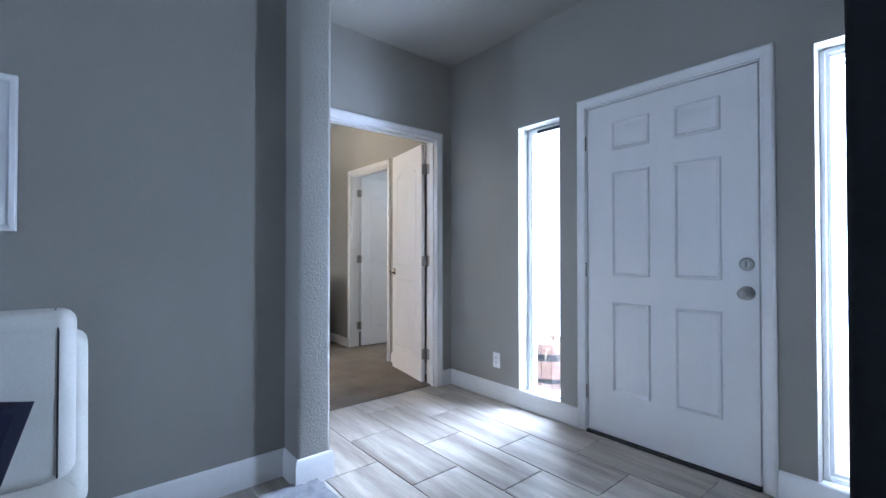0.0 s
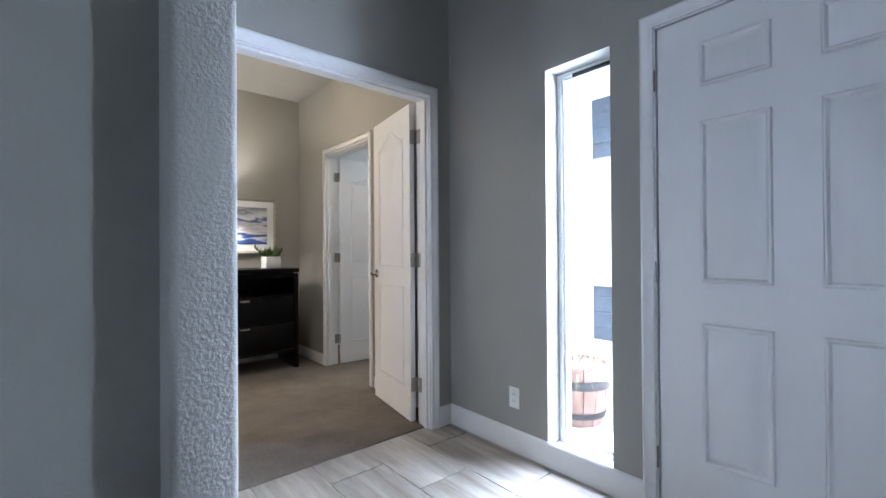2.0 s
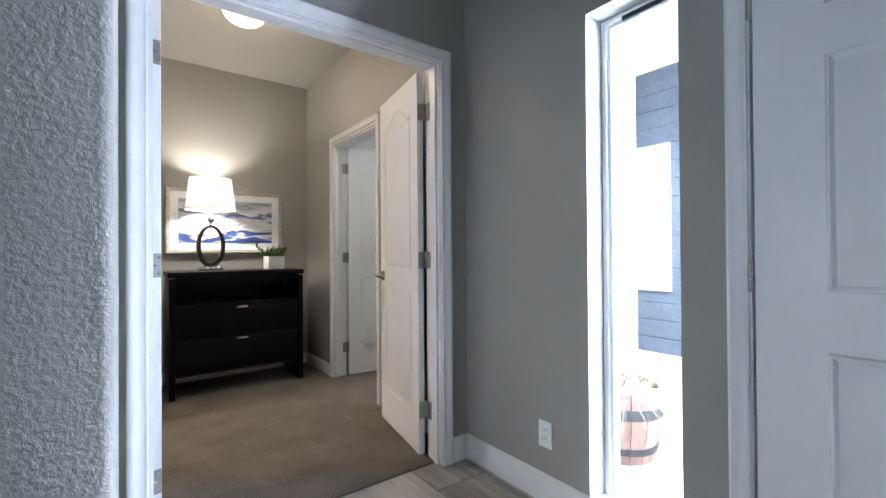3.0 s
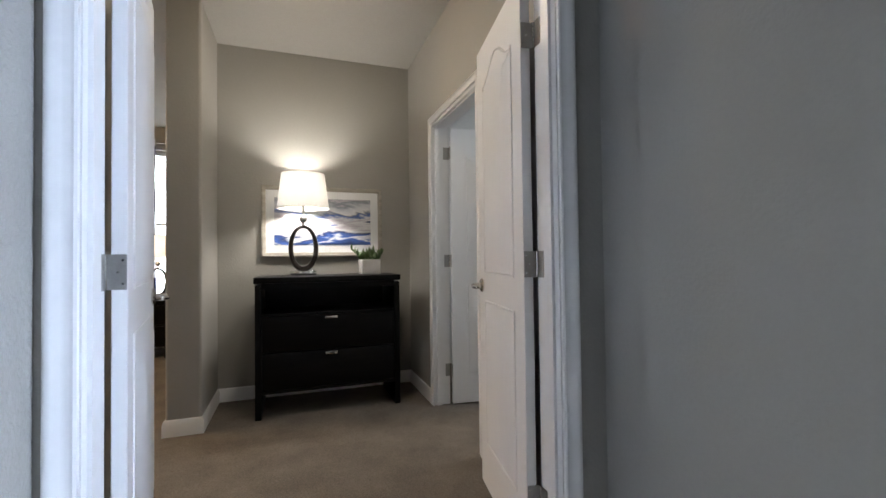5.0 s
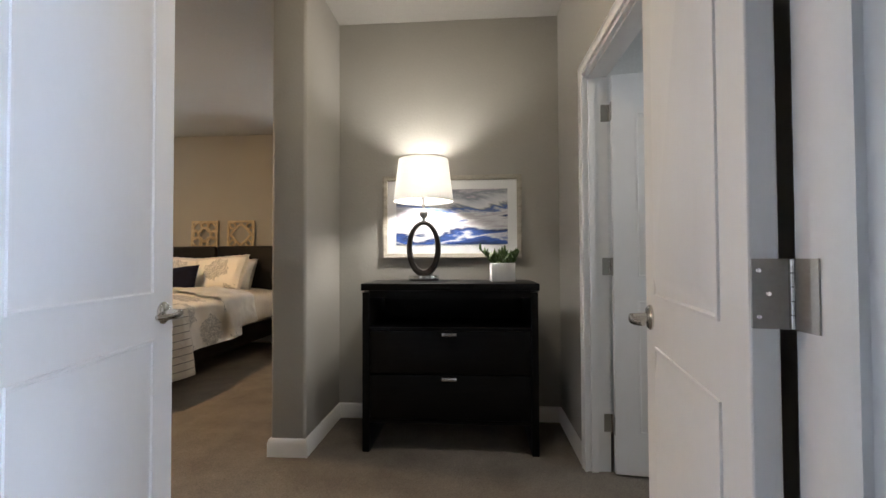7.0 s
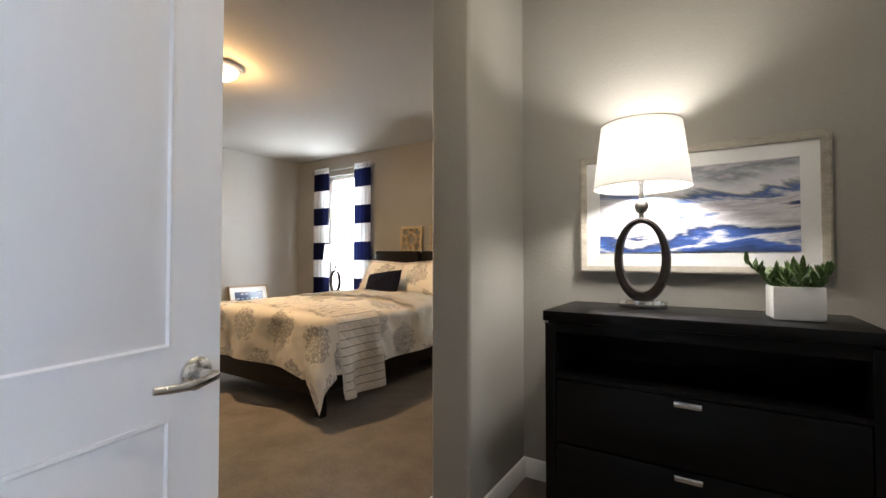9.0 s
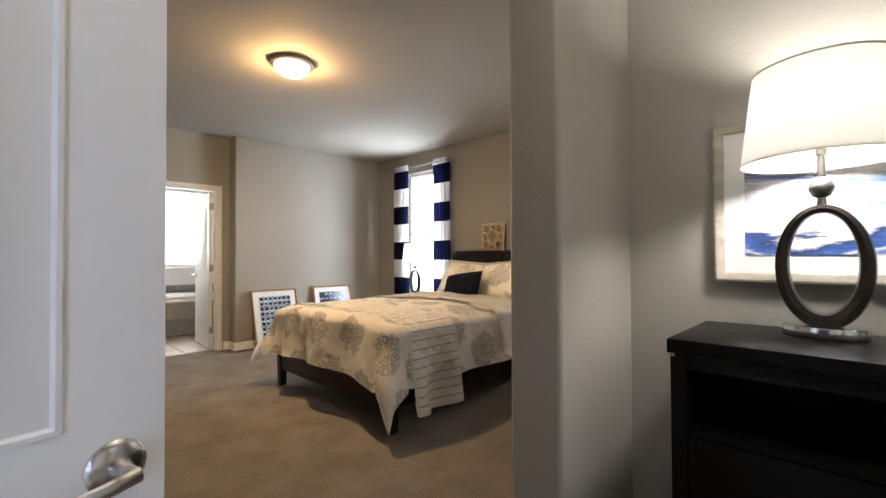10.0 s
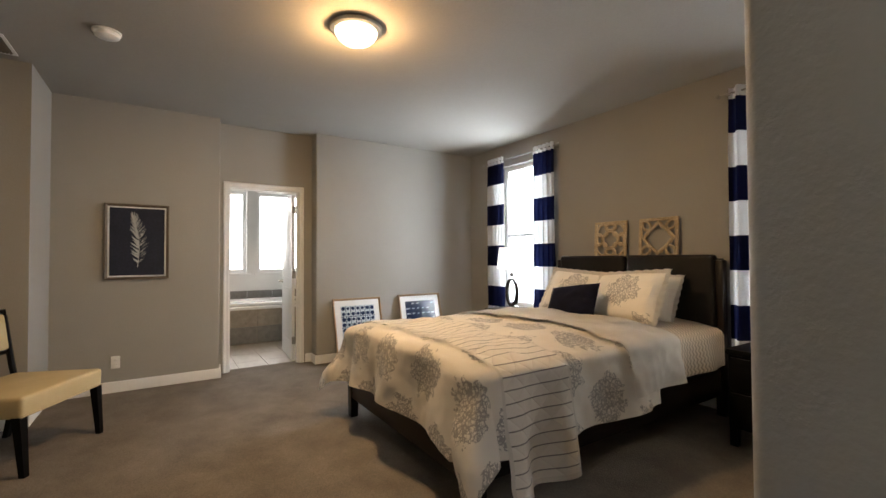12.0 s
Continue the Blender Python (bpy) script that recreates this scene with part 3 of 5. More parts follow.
def jamb(name, axis, lo, hi, s0, s1, top, stop=None):
    """Door lining filling an opening of a wall between the planes lo and hi."""
    bm = bmesh.new()
    t = 0.02

    def put(p0, p1, q0, q1, z0, z1):
        box(bm, *((q0, q1, p0, p1) if axis == "x" else (p0, p1, q0, q1)), z0, z1)
    put(s0, s0 + t, lo, hi, 0, top)
    put(s1 - t, s1, lo, hi, 0, top)
    put(s0 + t, s1 - t, lo, hi, top - t, top)
    if stop:
        put(s0 + t, s0 + t + 0.011, stop[0], stop[1], 0, top - t)
        put(s1 - t - 0.011, s1 - t, stop[0], stop[1], 0, top - t)
        put(s0 + t + 0.011, s1 - t - 0.011, stop[0], stop[1], top - t - 0.011, top - t)
    return setting(name, bm, TRIM, "white painted door lining", "trim")


jamb("trim", "y", 3.0255, 3.1445, 1.37, 2.648, 2.10, (3.05, 3.095))
casing("trim", (1.386, 3.025), (1, 0), (0, -1), 1.246, 2.084)
casing("trim", (1.386, 3.145), (1, 0), (0, 1), 1.246, 2.084, 0.055)
jamb("trim", "x", 2.8005, 2.9195, 4.015, 4.872, 2.065, (2.82, 2.855))
casing("trim", (2.80, 4.031), (0, 1), (-1, 0), 0.814, 2.064, 0.048)
jamb("trim", "x", -4.0295, -3.9155, 4.823, 5.613, 2.072, (-3.985, -3.935))
casing("trim", (-3.915, 4.838), (0, 1), (1, 0), 0.76, 2.057, 0.056)
jamb("trim", "x", 2.8005, 3.0195, 0.78, 1.735, 2.06, (2.8485, 2.90))
casing("trim", (2.80, 0.795), (0, 1), (-1, 0), 0.925, 2.047, 0.056)
setting("trim", boxed(2.785, 3.03, 0.80, 1.715, -0.004, 0.014, bevel=0.004), IRON, "dark metal front door threshold", "trim")
setting("trim", boxed(1.39, 2.628, 3.075, 3.115, -0.004, 0.007, bevel=0.003), CARPET, "carpet edge at the tile", "trim")

# ---- doors ----


def inset(outline, d):
    n, res = len(outline), []
    for i in range(n):
        p, a, b = Vector(outline[i]), Vector(outline[i - 1]), Vector(outline[(i + 1) % n])
        e0, e1 = (p - a).normalized(), (b - p).normalized()
        n0, n1 = Vector((-e0.y, e0.x)), Vector((-e1.y, e1.x))
        k = n0 + n1
        res.append(tuple(p + k * (d / max(k.dot(n0), 0.25))))
    return res


def moulded_panel(outline, face, sign, steps=((0.0, -0.002), (0.001, 0.005), (0.005, 0.011), (0.010, 0.011), (0.019, 0.0012), (0.027, 0.0012), (0.046, 0.010))):
    """Raised door panel: outline of (u, z) counter-clockwise; face: the leaf's y; sign: its outward side."""
    bm = bmesh.new()
    rings = [[bm.verts.new((u, face + sign * h, z)) for u, z in inset(outline, d)] for d, h in steps]
    n = len(outline)
    for a, b in zip(rings, rings[1:]):
        for i in range(n):
            bm.faces.new((a[i], a[(i + 1) % n], b[(i + 1) % n], b[i]))
    bm.faces.new(rings[-1])
    bmesh.ops.recalc_face_normals(bm, faces=bm.faces)
    if sum(f.normal.y for f in bm.faces if len(f.verts) == n) * sign < 0:
        bmesh.ops.reverse_faces(bm, faces=bm.faces)
    return bm


WIDE_BEVEL = ((0.0, -0.002), (0.001, 0.004), (0.007, 0.005), (0.011, 0.0012), (0.016, 0.0012), (0.052, 0.015))


def rect(u0, u1, z0, z1):
    return [(u0, z0), (u1, z0), (u1, z1), (u0, z1)]


def arched(u0, u1, z0, z1, rise):
    """Eyebrow-arched panel: shoulders that sweep up to a crown."""
    pts = [(u0, z0), (u1, z0)]
    for i in range(17):
        s = i / 16
        k = 0.5 - 0.5 * math.cos(2 * math.pi * s)
        pts.append((u1 + (u0 - u1) * s, z1 + rise * k ** 1.3))
    return pts


def lever(parent, u, z, face, sign, way):
    """Brushed lever handle: way +1 or -1 along the leaf."""
    rose = lathe([(0, 0), (0.032, 0), (0.032, 0.004), (0.026, 0.010), (0.012, 0.012), (0.010, 0.045), (0, 0.045)], 24)
    bmesh.ops.transform(rose, matrix=Matrix.Rotation(radians(-90 * sign), 4, "X"), verts=rose.verts)
    h = part("door_handle", rose, PULL, parent, "brushed nickel lever handle", pose(u, face, z))
    pts, rad = [], []
    for i in range(9):
        s = i / 8
        pts.append((way * (-0.008 + 0.115 * s), sign * (0.046 + 0.010 * math.sin(math.pi * s) - 0.006 * s), -0.004 * math.sin(math.pi * s)))
        rad.append(0.0095 * (1 - 0.25 * s))
    part("lever", tube(pts, rad, 10, 0.75), PULL, h)


def hinge(parent, u, z, y, label="nickel butt hinge"):
    """Hinge at the leaf's edge: two leaves and a knuckle."""
    bm = bmesh.new()
    for i in range(5):
        b = lathe([(0, 0), (0.0062, 0.0005), (0.0062, 0.0170), (0, 0.0175)], 12, (u, y))
        bmesh.ops.translate(b, vec=(0, 0, z - 0.044 + 0.0178 * i), verts=b.verts)
        me = bpy.data.meshes.new("tmp")
        b.to_mesh(me), b.free()
        bm.from_mesh(me)
        bpy.data.meshes.remove(me)
    return part("hinge", bm, PULL, parent, label)


def two_panel_leaf(name, label, width, side, m, levers=True, top=2.03, lever_z=0.945):
    """Interior leaf with an arched upper panel, hinged at u = 0; the face it swings to is y = 0, its body lies on the given side."""
    leaf = tagged(new(name), label, "door", kind="structure")
    leaf.empty_display_size = 0.05
    leaf.matrix_basis = m
    near, back = side * 0.013, side * 0.048
    part("slab", boxed(0.006, width, min(near, back), max(near, back), 0.012, top, bevel=0.0025, seg=1), DOORW, leaf)
    st = 0.105 if width < 0.7 else 0.12
    for face, sign in ((near, -side), (back, side)):
        part("panel", moulded_panel(rect(st, width - st, 0.22, 0.88), face, sign, WIDE_BEVEL), DOORW, leaf)
        part("panel", moulded_panel(arched(st, width - st, 1.0, top - 0.20, 0.085), face, sign, WIDE_BEVEL), DOORW, leaf)
        if levers:
            lever(leaf, width - 0.055, lever_z, face, sign, -1)
    for z in (0.25, 1.052, 1.85):
        h = hinge(leaf, 0.0, z, 0.0)
        part("hinge_leaf", boxed(0.003, 0.0065, min(side * 0.004, side * 0.046), max(side * 0.004, side * 0.046), z - 0.045, z + 0.045), NICKEL, h)
        for dz, dy in ((-0.03, 0.038), (0.0, 0.027), (0.03, 0.038)):
            s = lathe([(0, 0), (0.0034, 0), (0.0026, 0.0012), (0, 0.0012)], 10)
            bmesh.ops.transform(s, matrix=pose(0.0032, side * dy, z + dz, 0, -90, 0), verts=s.verts)
            part("screw", s, CHROME, h)
    return leaf


# the pair swings into the bedroom hall
two_panel_leaf("door_1", "white two-panel arched door leaf standing open", 0.620, 1, pose(2.628, 3.153, 0.004, 0, 0, 80.2), top=2.065)
two_panel_leaf("door_2", "white two-panel arched door leaf standing open", 0.660, -1, pose(1.386, 3.153, 0.004, 0, 0, 100.0), top=2.065, lever_z=0.945)
two_panel_leaf("door_3", "white two-panel arched closet door standing open", 0.812, -1, pose(2.926, 4.852, 0.004, 0, 0, -6), levers=False)
two_panel_leaf("door_4", "white two-panel bathroom door standing open", 0.745, 1, pose(-4.035, 5.593, 0.004, 0, 0, 176))
for z in (0.254, 1.056, 1.854):
    for x0, x1 in ((1.3895, 1.3925), (2.6255, 2.6285)):
        setting("hinge", boxed(x0, x1, 3.112, 3.1475, z - 0.045, z + 0.045), NICKEL, "nickel hinge plate on the door lining", "hinge")
    setting("hinge", boxed(2.886, 2.9215, 4.8495, 4.8525, z - 0.045, z + 0.045), NICKEL, "nickel hinge plate on the door lining", "hinge")


def front_door():
    """Six-panel entry door; local u runs along the wall from the lock side, y is out of the room."""
    d = tagged(new("door_5"), "white six-panel entry door, closed", "door", kind="structure")
    d.matrix_basis = pose(2.803, 0.80, 0.0, 0, 0, 90)
    part("slab", boxed(0.007, 0.908, -0.044, 0, 0.016, 2.034, bevel=0.002, seg=1), DOORW, d)
    for u0, u1 in ((0.163, 0.388), (0.519, 0.746)):
        for z0, z1 in ((0.283, 0.826), (0.986, 1.613), (1.748, 1.92)):
            part("panel", moulded_panel(rect(u0, u1, z0, z1), 0, 1), DOORW, d)
    for name, z, prof in (("deadbolt", 1.068, [(0, 0), (0.032, 0), (0.032, 0.006), (0.027, 0.013), (0.022, 0.014), (0.020, 0.018), (0, 0.018)]),
                          ("door_knob", 0.928, [(0, 0), (0.034, 0), (0.034, 0.005), (0.028, 0.011), (0.013, 0.014), (0.012, 0.034), (0.024, 0.042), (0.028, 0.054), (0.026, 0.066), (0.016, 0.073), (0.008, 0.072), (0, 0.071)])):
        b = lathe(prof, 32)
        bmesh.ops.transform(b, matrix=Matrix.Rotation(radians(-90), 4, "X"), verts=b.verts)
        k = part(name, b, NICKEL, d, "satin nickel lock", pose(0.056, 0, z))
        turn = boxed(-0.004, 0.004, 0.016 if name == "deadbolt" else 0.070, 0.034 if name == "deadbolt" else 0.076, -0.013, 0.013, bevel=0.002)
        part("thumb_turn", turn, NICKEL, k)
    for z in (0.25, 1.02, 1.82):
        hinge(d, 0.917, z, 0.006)
    return d


front_door()

# ---- windows ----


def window(name, label, m, wide, high, sash=0.04, depth=0.05, bars=False):
    """Vinyl window, local x along it, y to the outside, z up from its sill."""
    w = tagged(new(name), label, "window", kind="structure")
    w.matrix_basis = m
    bm = bmesh.new()
    for x0, x1, z0, z1 in ((0, sash, 0, high), (wide - sash, wide, 0, high), (sash, wide - sash, 0, sash), (sash, wide - sash, high - sash, high)):
        box(bm, x0, x1, 0, depth, z0, z1, bevel=0.003, seg=1)
    fr = part("window_frame", bm, VINYL, w)
    bm = bmesh.new()
    q = sash + 0.016
    for x0, x1, z0, z1 in ((sash, q, sash, high - sash), (wide - q, wide - sash, sash, high - sash), (q, wide - q, sash, q), (q, wide - q, high - q, high - sash)):
        box(bm, x0, x1, 0.012, 0.036, z0, z1)
    part("sash", bm, VINYL, fr)
    g = part("pane", boxed(q, wide - q, 0.022, 0.026, q, high - q), GLASS, w)
    g.visible_shadow = False
    if bars:
        part("meeting_rail", boxed(q, wide - q, 0.008, 0.040, high * 0.5 - 0.02, high * 0.5 + 0.02, bevel=0.003), VINYL, fr)
    return w


sl1 = window("window_1", "tall narrow white vinyl sidelight window", pose(2.905, 2.27, 0.10, 0, 0, -90), 0.355, 1.945, 0.022)
sl2 = window("window_2", "tall narrow white vinyl sidelight window", pose(2.905, 0.60, 0.10, 0, 0, -90), 0.355, 1.945, 0.022)
for w in (sl1, sl2):
    part("vent", boxed(0.10, 0.345, -0.012, -0.002, 1.905, 1.925, bevel=0.002), IRON, w, "dark vent strip")
    part("window_sill", boxed(-0.012, 0.367, -0.118, -0.001, -0.018, 0.002, bevel=0.004), TRIM, w)
b1 = window("window_3", "tall white vinyl bedroom window with curtains", pose(-3.06, 8.13, 0.62), 0.86, 1.845, bars=True)
b2 = window("window_4", "tall white vinyl bedroom window with curtains", pose(-0.15, 8.13, 0.62), 0.86, 1.845, bars=True)
for w in (b1, b2):
    part("window_sill", boxed(-0.03, 0.89, -0.10, -0.001, -0.022, 0.0, bevel=0.004), TRIM, w)
window("window_5", "bright white bathroom window", pose(-6.53, 4.676, 1.02, 0, 0, 90), 0.72, 1.37)
window("window_6", "bright white bathroom window", pose(-6.53, 5.564, 1.02, 0, 0, 90), 0.84, 1.37)
for y0, y1 in ((4.62, 5.45), (5.51, 6.46)):
    setting("window_sill", boxed(-6.46, -6.41, y0, y1, 0.985, 1.018, bevel=0.006), TRIM, "white bathroom window sill", "window sill")
# added windows, never in view, round the living room fill lamps
window("window_7", "added unseen living room window", pose(-4.03, 1.80, 0.75, 0, 0, 90), 0.52, 1.5)
window("window_8", "added unseen living room window", pose(-4.03, -1.4, 0.75, 0, 0, 90), 1.0, 1.5)

# ---- entry: fixtures and outside ----


def outlet(m, label="white duplex wall outlet", wide=0.07, high=0.115):
    o = thing("wall_outlet", label, "outlet", m)
    part("cover_plate", boxed(-wide / 2, wide / 2, 0, 0.006, -high / 2, high / 2, bevel=0.002), OUTLETM, o)
    for z in (-0.02, 0.02):
        s = part("socket", boxed(-0.016, 0.016, 0.005, 0.0085, z - 0.0135, z + 0.0135, bevel=0.002), OUTLETM, o)
        for u in (-0.006, 0.006):
            part("slot", boxed(u - 0.001, u + 0.001, 0.0082, 0.0090, z - 0.003, z + 0.006), DARKSLOT, s)
    return o


outlet(pose(2.80, 2.49, 0.298, 0, 0, 90))
outlet(pose(-3.735, 3.86, 0.285, 0, 0, -90))

# porch and what shows beyond the sidelights
ground = setting("ground", boxed(-300, 300, -300, 300, -0.5, -0.35), GROUND, "pale ground reaching to the horizon", "ground")
deck = setting("deck", boxed(3.02, 6.2, -1.5, 4.2, -0.34, -0.13), IRON, "porch deck bed", "deck")
porch_wall = setting("porch_wall", boxed(3.025, 4.75, 3.14, 3.3, -0.3, 3.0), STUCCO, "white porch side wall", "wall")
porch_ceiling = setting("porch_ceiling", boxed(3.025, 4.9, -1.4, 3.3, 2.62, 2.72), STUCCO, "white porch ceiling", "ceiling")
house = thing("neighbour_house", "blue-grey sided house beyond the porch", "house", pose(7.2, 4.5, -0.35))
part("wall", boxed(0, 0.3, -1.2, 4.5, 0, 4.0), SLATE, house)
part("roof", boxed(-0.3, 3.0, -1.5, 4.8, 4.0, 4.25, bevel=0.02), IRON, house)
for i in range(16):
    part("siding_board", boxed(-0.02, 0.0, -1.2, 4.5, 0.02 + i * 0.24, 0.25 + i * 0.24, bevel=0.006, seg=1), SLATE, house)
wd = part("window", boxed(-0.05, -0.02, -0.5, 0.25, 0.9, 2.9), TRIM, house)
# pane is opaque white: its bright reflection is put into the colour
part("pane", boxed(-0.06, -0.05, -0.44, 0.19, 0.96, 2.84), VINYL, wd)


def barrel(m):
    b = thing("barrel_planter", "half wine barrel planter with dry grass", "planter", m)
    n, hgt = 16, 0.42
    for i in range(n):
        bm = bmesh.new()
        a0, a1 = 2 * math.pi * (i + 0.03) / n, 2 * math.pi * (i + 0.97) / n
        rings = []
        for k in range(6):
            z = hgt * k / 5
            r = 0.165 + 0.05 * math.sin(math.pi * 0.62 * k / 5)
            rings.append([bm.verts.new(((r - d) * math.cos(a), (r - d) * math.sin(a), z)) for a, d in ((a0, 0), (a1, 0), (a1, 0.02), (a0, 0.02))])
        for p, q in zip(rings, rings[1:]):
            for j in range(4):
                bm.faces.new((p[j], p[(j + 1) % 4], q[(j + 1) % 4], q[j]))
        bm.faces.new(rings[0][::-1]), bm.faces.new(rings[-1])
        bmesh.ops.recalc_face_normals(bm, faces=bm.faces)
        part("stave", bm, TERRA, b)
    for z0, z1 in ((0.06, 0.10), (0.27, 0.33)):
        r0, r1 = (0.167 + 0.05 * math.sin(math.pi * 0.62 * z / hgt) for z in (z0, z1))
        part("hoop", lathe([(r0 - 0.004, z0), (r0 + 0.003, z0), (r1 + 0.003, z1), (r1 - 0.004, z1), (r0 - 0.004, z0)], 32), IRON, b)
    part("soil", lathe([(0, 0.37), (0.19, 0.37), (0.19, 0.35), (0, 0.35)], 24), SOIL, b)
    rng = random.Random(3)
    bm = bmesh.new()
    for i in range(260):
        a, r, l = rng.uniform(0, 6.28), rng.uniform(0, 0.17), rng.uniform(0.14, 0.42)
        p = Vector((r * math.cos(a), r * math.sin(a), 0.365))
        d = Vector((math.cos(a) * rng.uniform(0.2, 1.0), math.sin(a) * rng.uniform(0.2, 1.0), rng.uniform(0.2, 0.9)))
        side = d.cross(Vector((0, 0, 1))).normalized() * 0.0022
        prev = None
        for k in range(6):
            s = k / 5
            c = p + d * l * s - Vector((0, 0, 1)) * 0.35 * l * s * s * 1.6
            w = side * (1 - 0.8 * s)
            cur = (bm.verts.new(c - w), bm.verts.new(c + w), bm.verts.new(c + Vector((0, 0, 0.002)) * (1 - s)))
            if prev:
                for j in range(3):
                    bm.faces.new((prev[j], prev[(j + 1) % 3], cur[(j + 1) % 3], cur[j]))
            prev = cur
    part("dry_grass", bm, STRAW, b)


barrel(pose(3.74, 2.70, -0.118) @ Matrix.Diagonal((1.12, 1.12, 1.0, 1)))

# ---- living room corner ----


def cushion(bm, w, d, h, puff=0.35, n=14, crease=0.0):
    """A soft block: pillowed box of w x d x h centred at the origin."""
    vs = {}
    for i in range(n + 1):
        for j in range(n + 1):
            u, v = i / n * 2 - 1, j / n * 2 - 1
            edge = (1 - abs(u) ** 2.6) * (1 - abs(v) ** 2.6)
            t = h / 2 * max(edge, 0) ** puff
            pinch = 1 - 0.05 * (1 - abs(u)) * abs(v) ** 4
            pinch2 = 1 - 0.05 * (1 - abs(v)) * abs(u) ** 4
            wr = crease * noise.noise(Vector((u * 3, v * 3, w * 7)))
            vs[i, j, 1] = (u * w / 2 * pinch2, v * d / 2 * pinch, t + wr * edge)
            vs[i, j, 0] = (u * w / 2 * pinch2, v * d / 2 * pinch, -t + wr * edge)
    made = {}

    def get(i, j, k):
        key = (i, j, 1 if i in (0, n) or j in (0, n) else k)
        if key not in made:
            made[key] = bm.verts.new(vs[key])
        return made[key]
    uv = bm.loops.layers.uv.verify()
    for i in range(n):
        for j in range(n):
            for k in (0, 1):
                q = [get(i, j, k), get(i + 1, j, k), get(i + 1, j + 1, k), get(i, j + 1, k)]
                f = bm.faces.new(q if k else q[::-1])
                for lp in f.loops:
                    lp[uv].uv = (lp.vert.co.x + 0.18, lp.vert.co.y + 0.135)
    return bm


def soft_block(x0, x1, y0, y1, z0, z1, r=0.05, seg=4, wob=0.004):
    bm = boxed(x0, x1, y0, y1, z0, z1, bevel=r, seg=seg)
    for v in bm.verts:
        v.co += v.normal * wob * noise.noise(v.co * 9)
    return bm


sofa = thing("sofa", "white leather armless sofa against the wall", "sofa", pose(0.335, 1.95, 0))
part("base", soft_block(-1.9, 0.0, -0.72, 0.10, 0.10, 0.32, 0.03), LEATHW, sofa)
part("seat_cushion", soft_block(-1.9, 0.0, -0.74, -0.02, 0.32, 0.46, 0.045), LEATHW, sofa)
part("backrest", soft_block(-1.9, 0.025, 0.02, 0.26, 0.32, 0.86, 0.04), LEATHW, sofa)
bc = part("back_cushion", soft_block(-0.98, -0.005, -0.03, 0.15, 0.44, 0.945, 0.045, 5), LEATHW, sofa)
part("back_cushion", soft_block(-1.9, -0.99, -0.03, 0.15, 0.44, 0.945, 0.045, 5), LEATHW, sofa)
pipe = [(-0.045, -0.033, 0.46 + 0.043 * i) for i in range(11)] + [(-0.05, -0.02, 0.925), (-0.055, 0.01, 0.943), (-0.055, 0.06, 0.947), (-0.055, 0.13, 0.94)]
part("piping", tube(pipe, 0.0025, 8), DARKSLOT, bc, "dark piped seam")
for x in (-1.8, -0.1):
    for y in (-0.65, 0.05):
        part("leg", lathe([(0, 0), (0.018, 0), (0.026, 0.11), (0, 0.11)], 16, (x, y)), BLACKWOOD, sofa)
navy_pillow = part("throw_pillow", cushion(bmesh.new(), 0.44, 0.44, 0.16, crease=0.01), NAVY, None, at=pose(-0.02, 1.79, 0.56, 74, 14, 0))
tagged(navy_pillow, "dark navy square throw pillow on the sofa", "pillow")


def shag_rug(x0, x1, y0, y1):
    bm = bmesh.new()
    nx, ny = 60, 60
    grid = {}
    for i in range(nx + 1):
        for j in range(ny + 1):
            # finer where the rug ends near the entry tiles
            u, v = 1 - (1 - i / nx) ** 1.7, 1 - (1 - j / ny) ** 1.7
            x, y = x0 + (x1 - x0) * u, y0 + (y1 - y0) * v
            edge = 0.0 if i in (0, nx) or j in (0, ny) else 1.0
            z = 0.004 + edge * (0.018 + 0.012 * noise.noise(Vector((x * 45, y * 45, 0))) + 0.008 * noise.noise(Vector((x * 110, y * 110, 3))))
            wx = 0.006 * noise.noise(Vector((x * 60, y * 60, 9)))
            grid[i, j] = bm.verts.new((x + wx, y + wx, z))
    for i in range(nx):
        for j in range(ny):
            bm.faces.new((grid[i, j], grid[i + 1, j], grid[i + 1, j + 1], grid[i, j + 1]))
    return bm


tagged(part("shag_rug", shag_rug(-1.6, 1.235, -0.9, 2.255), RUG), "pale grey shag rug on the tile floor", "rug")


def framed(name, label, m, w, h, bar, deep, frame_mat, mat_w, paper, bar_mat=MATB, group=""):
    """Framed picture, local x across, z up from its lower edge, front at -y."""
    f = thing(name, label, "picture", m, group)
    bm = bmesh.new()
    prof = [(0, 0), (0, deep), (bar * 0.25, deep + 0.003), (bar * 0.8, deep - 0.004), (bar, deep - 0.010), (bar, 0)]
    rings = []
    for x, z, sx, sz in ((-w / 2, 0, 1, 1), (w / 2, 0, -1, 1), (w / 2, h, -1, -1), (-w / 2, h, 1, -1)):
        rings.append([bm.verts.new((x + sx * a, -d, z + sz * a)) for a, d in prof])
    for i in range(4):
        a, b = rings[i], rings[(i + 1) % 4]
        for k in range(len(prof) - 1):
            bm.faces.new((a[k], b[k], b[k + 1], a[k + 1]))
    bmesh.ops.recalc_face_normals(bm, faces=bm.faces)
    part("frame", bm, frame_mat, f)
    part("mat_board", boxed(-w / 2 + bar - 0.002, w / 2 - bar + 0.002, -0.008, -0.002, bar - 0.002, h - bar + 0.002), bar_mat, f)
    q = bar + mat_w
    bm = boxed(-w / 2 + q, w / 2 - q, -0.002, 0.002, -(h / 2 - q), h / 2 - q)
    pr = part("print", bm, paper, f, at=pose(0, -0.0095, h / 2))
    return f, pr


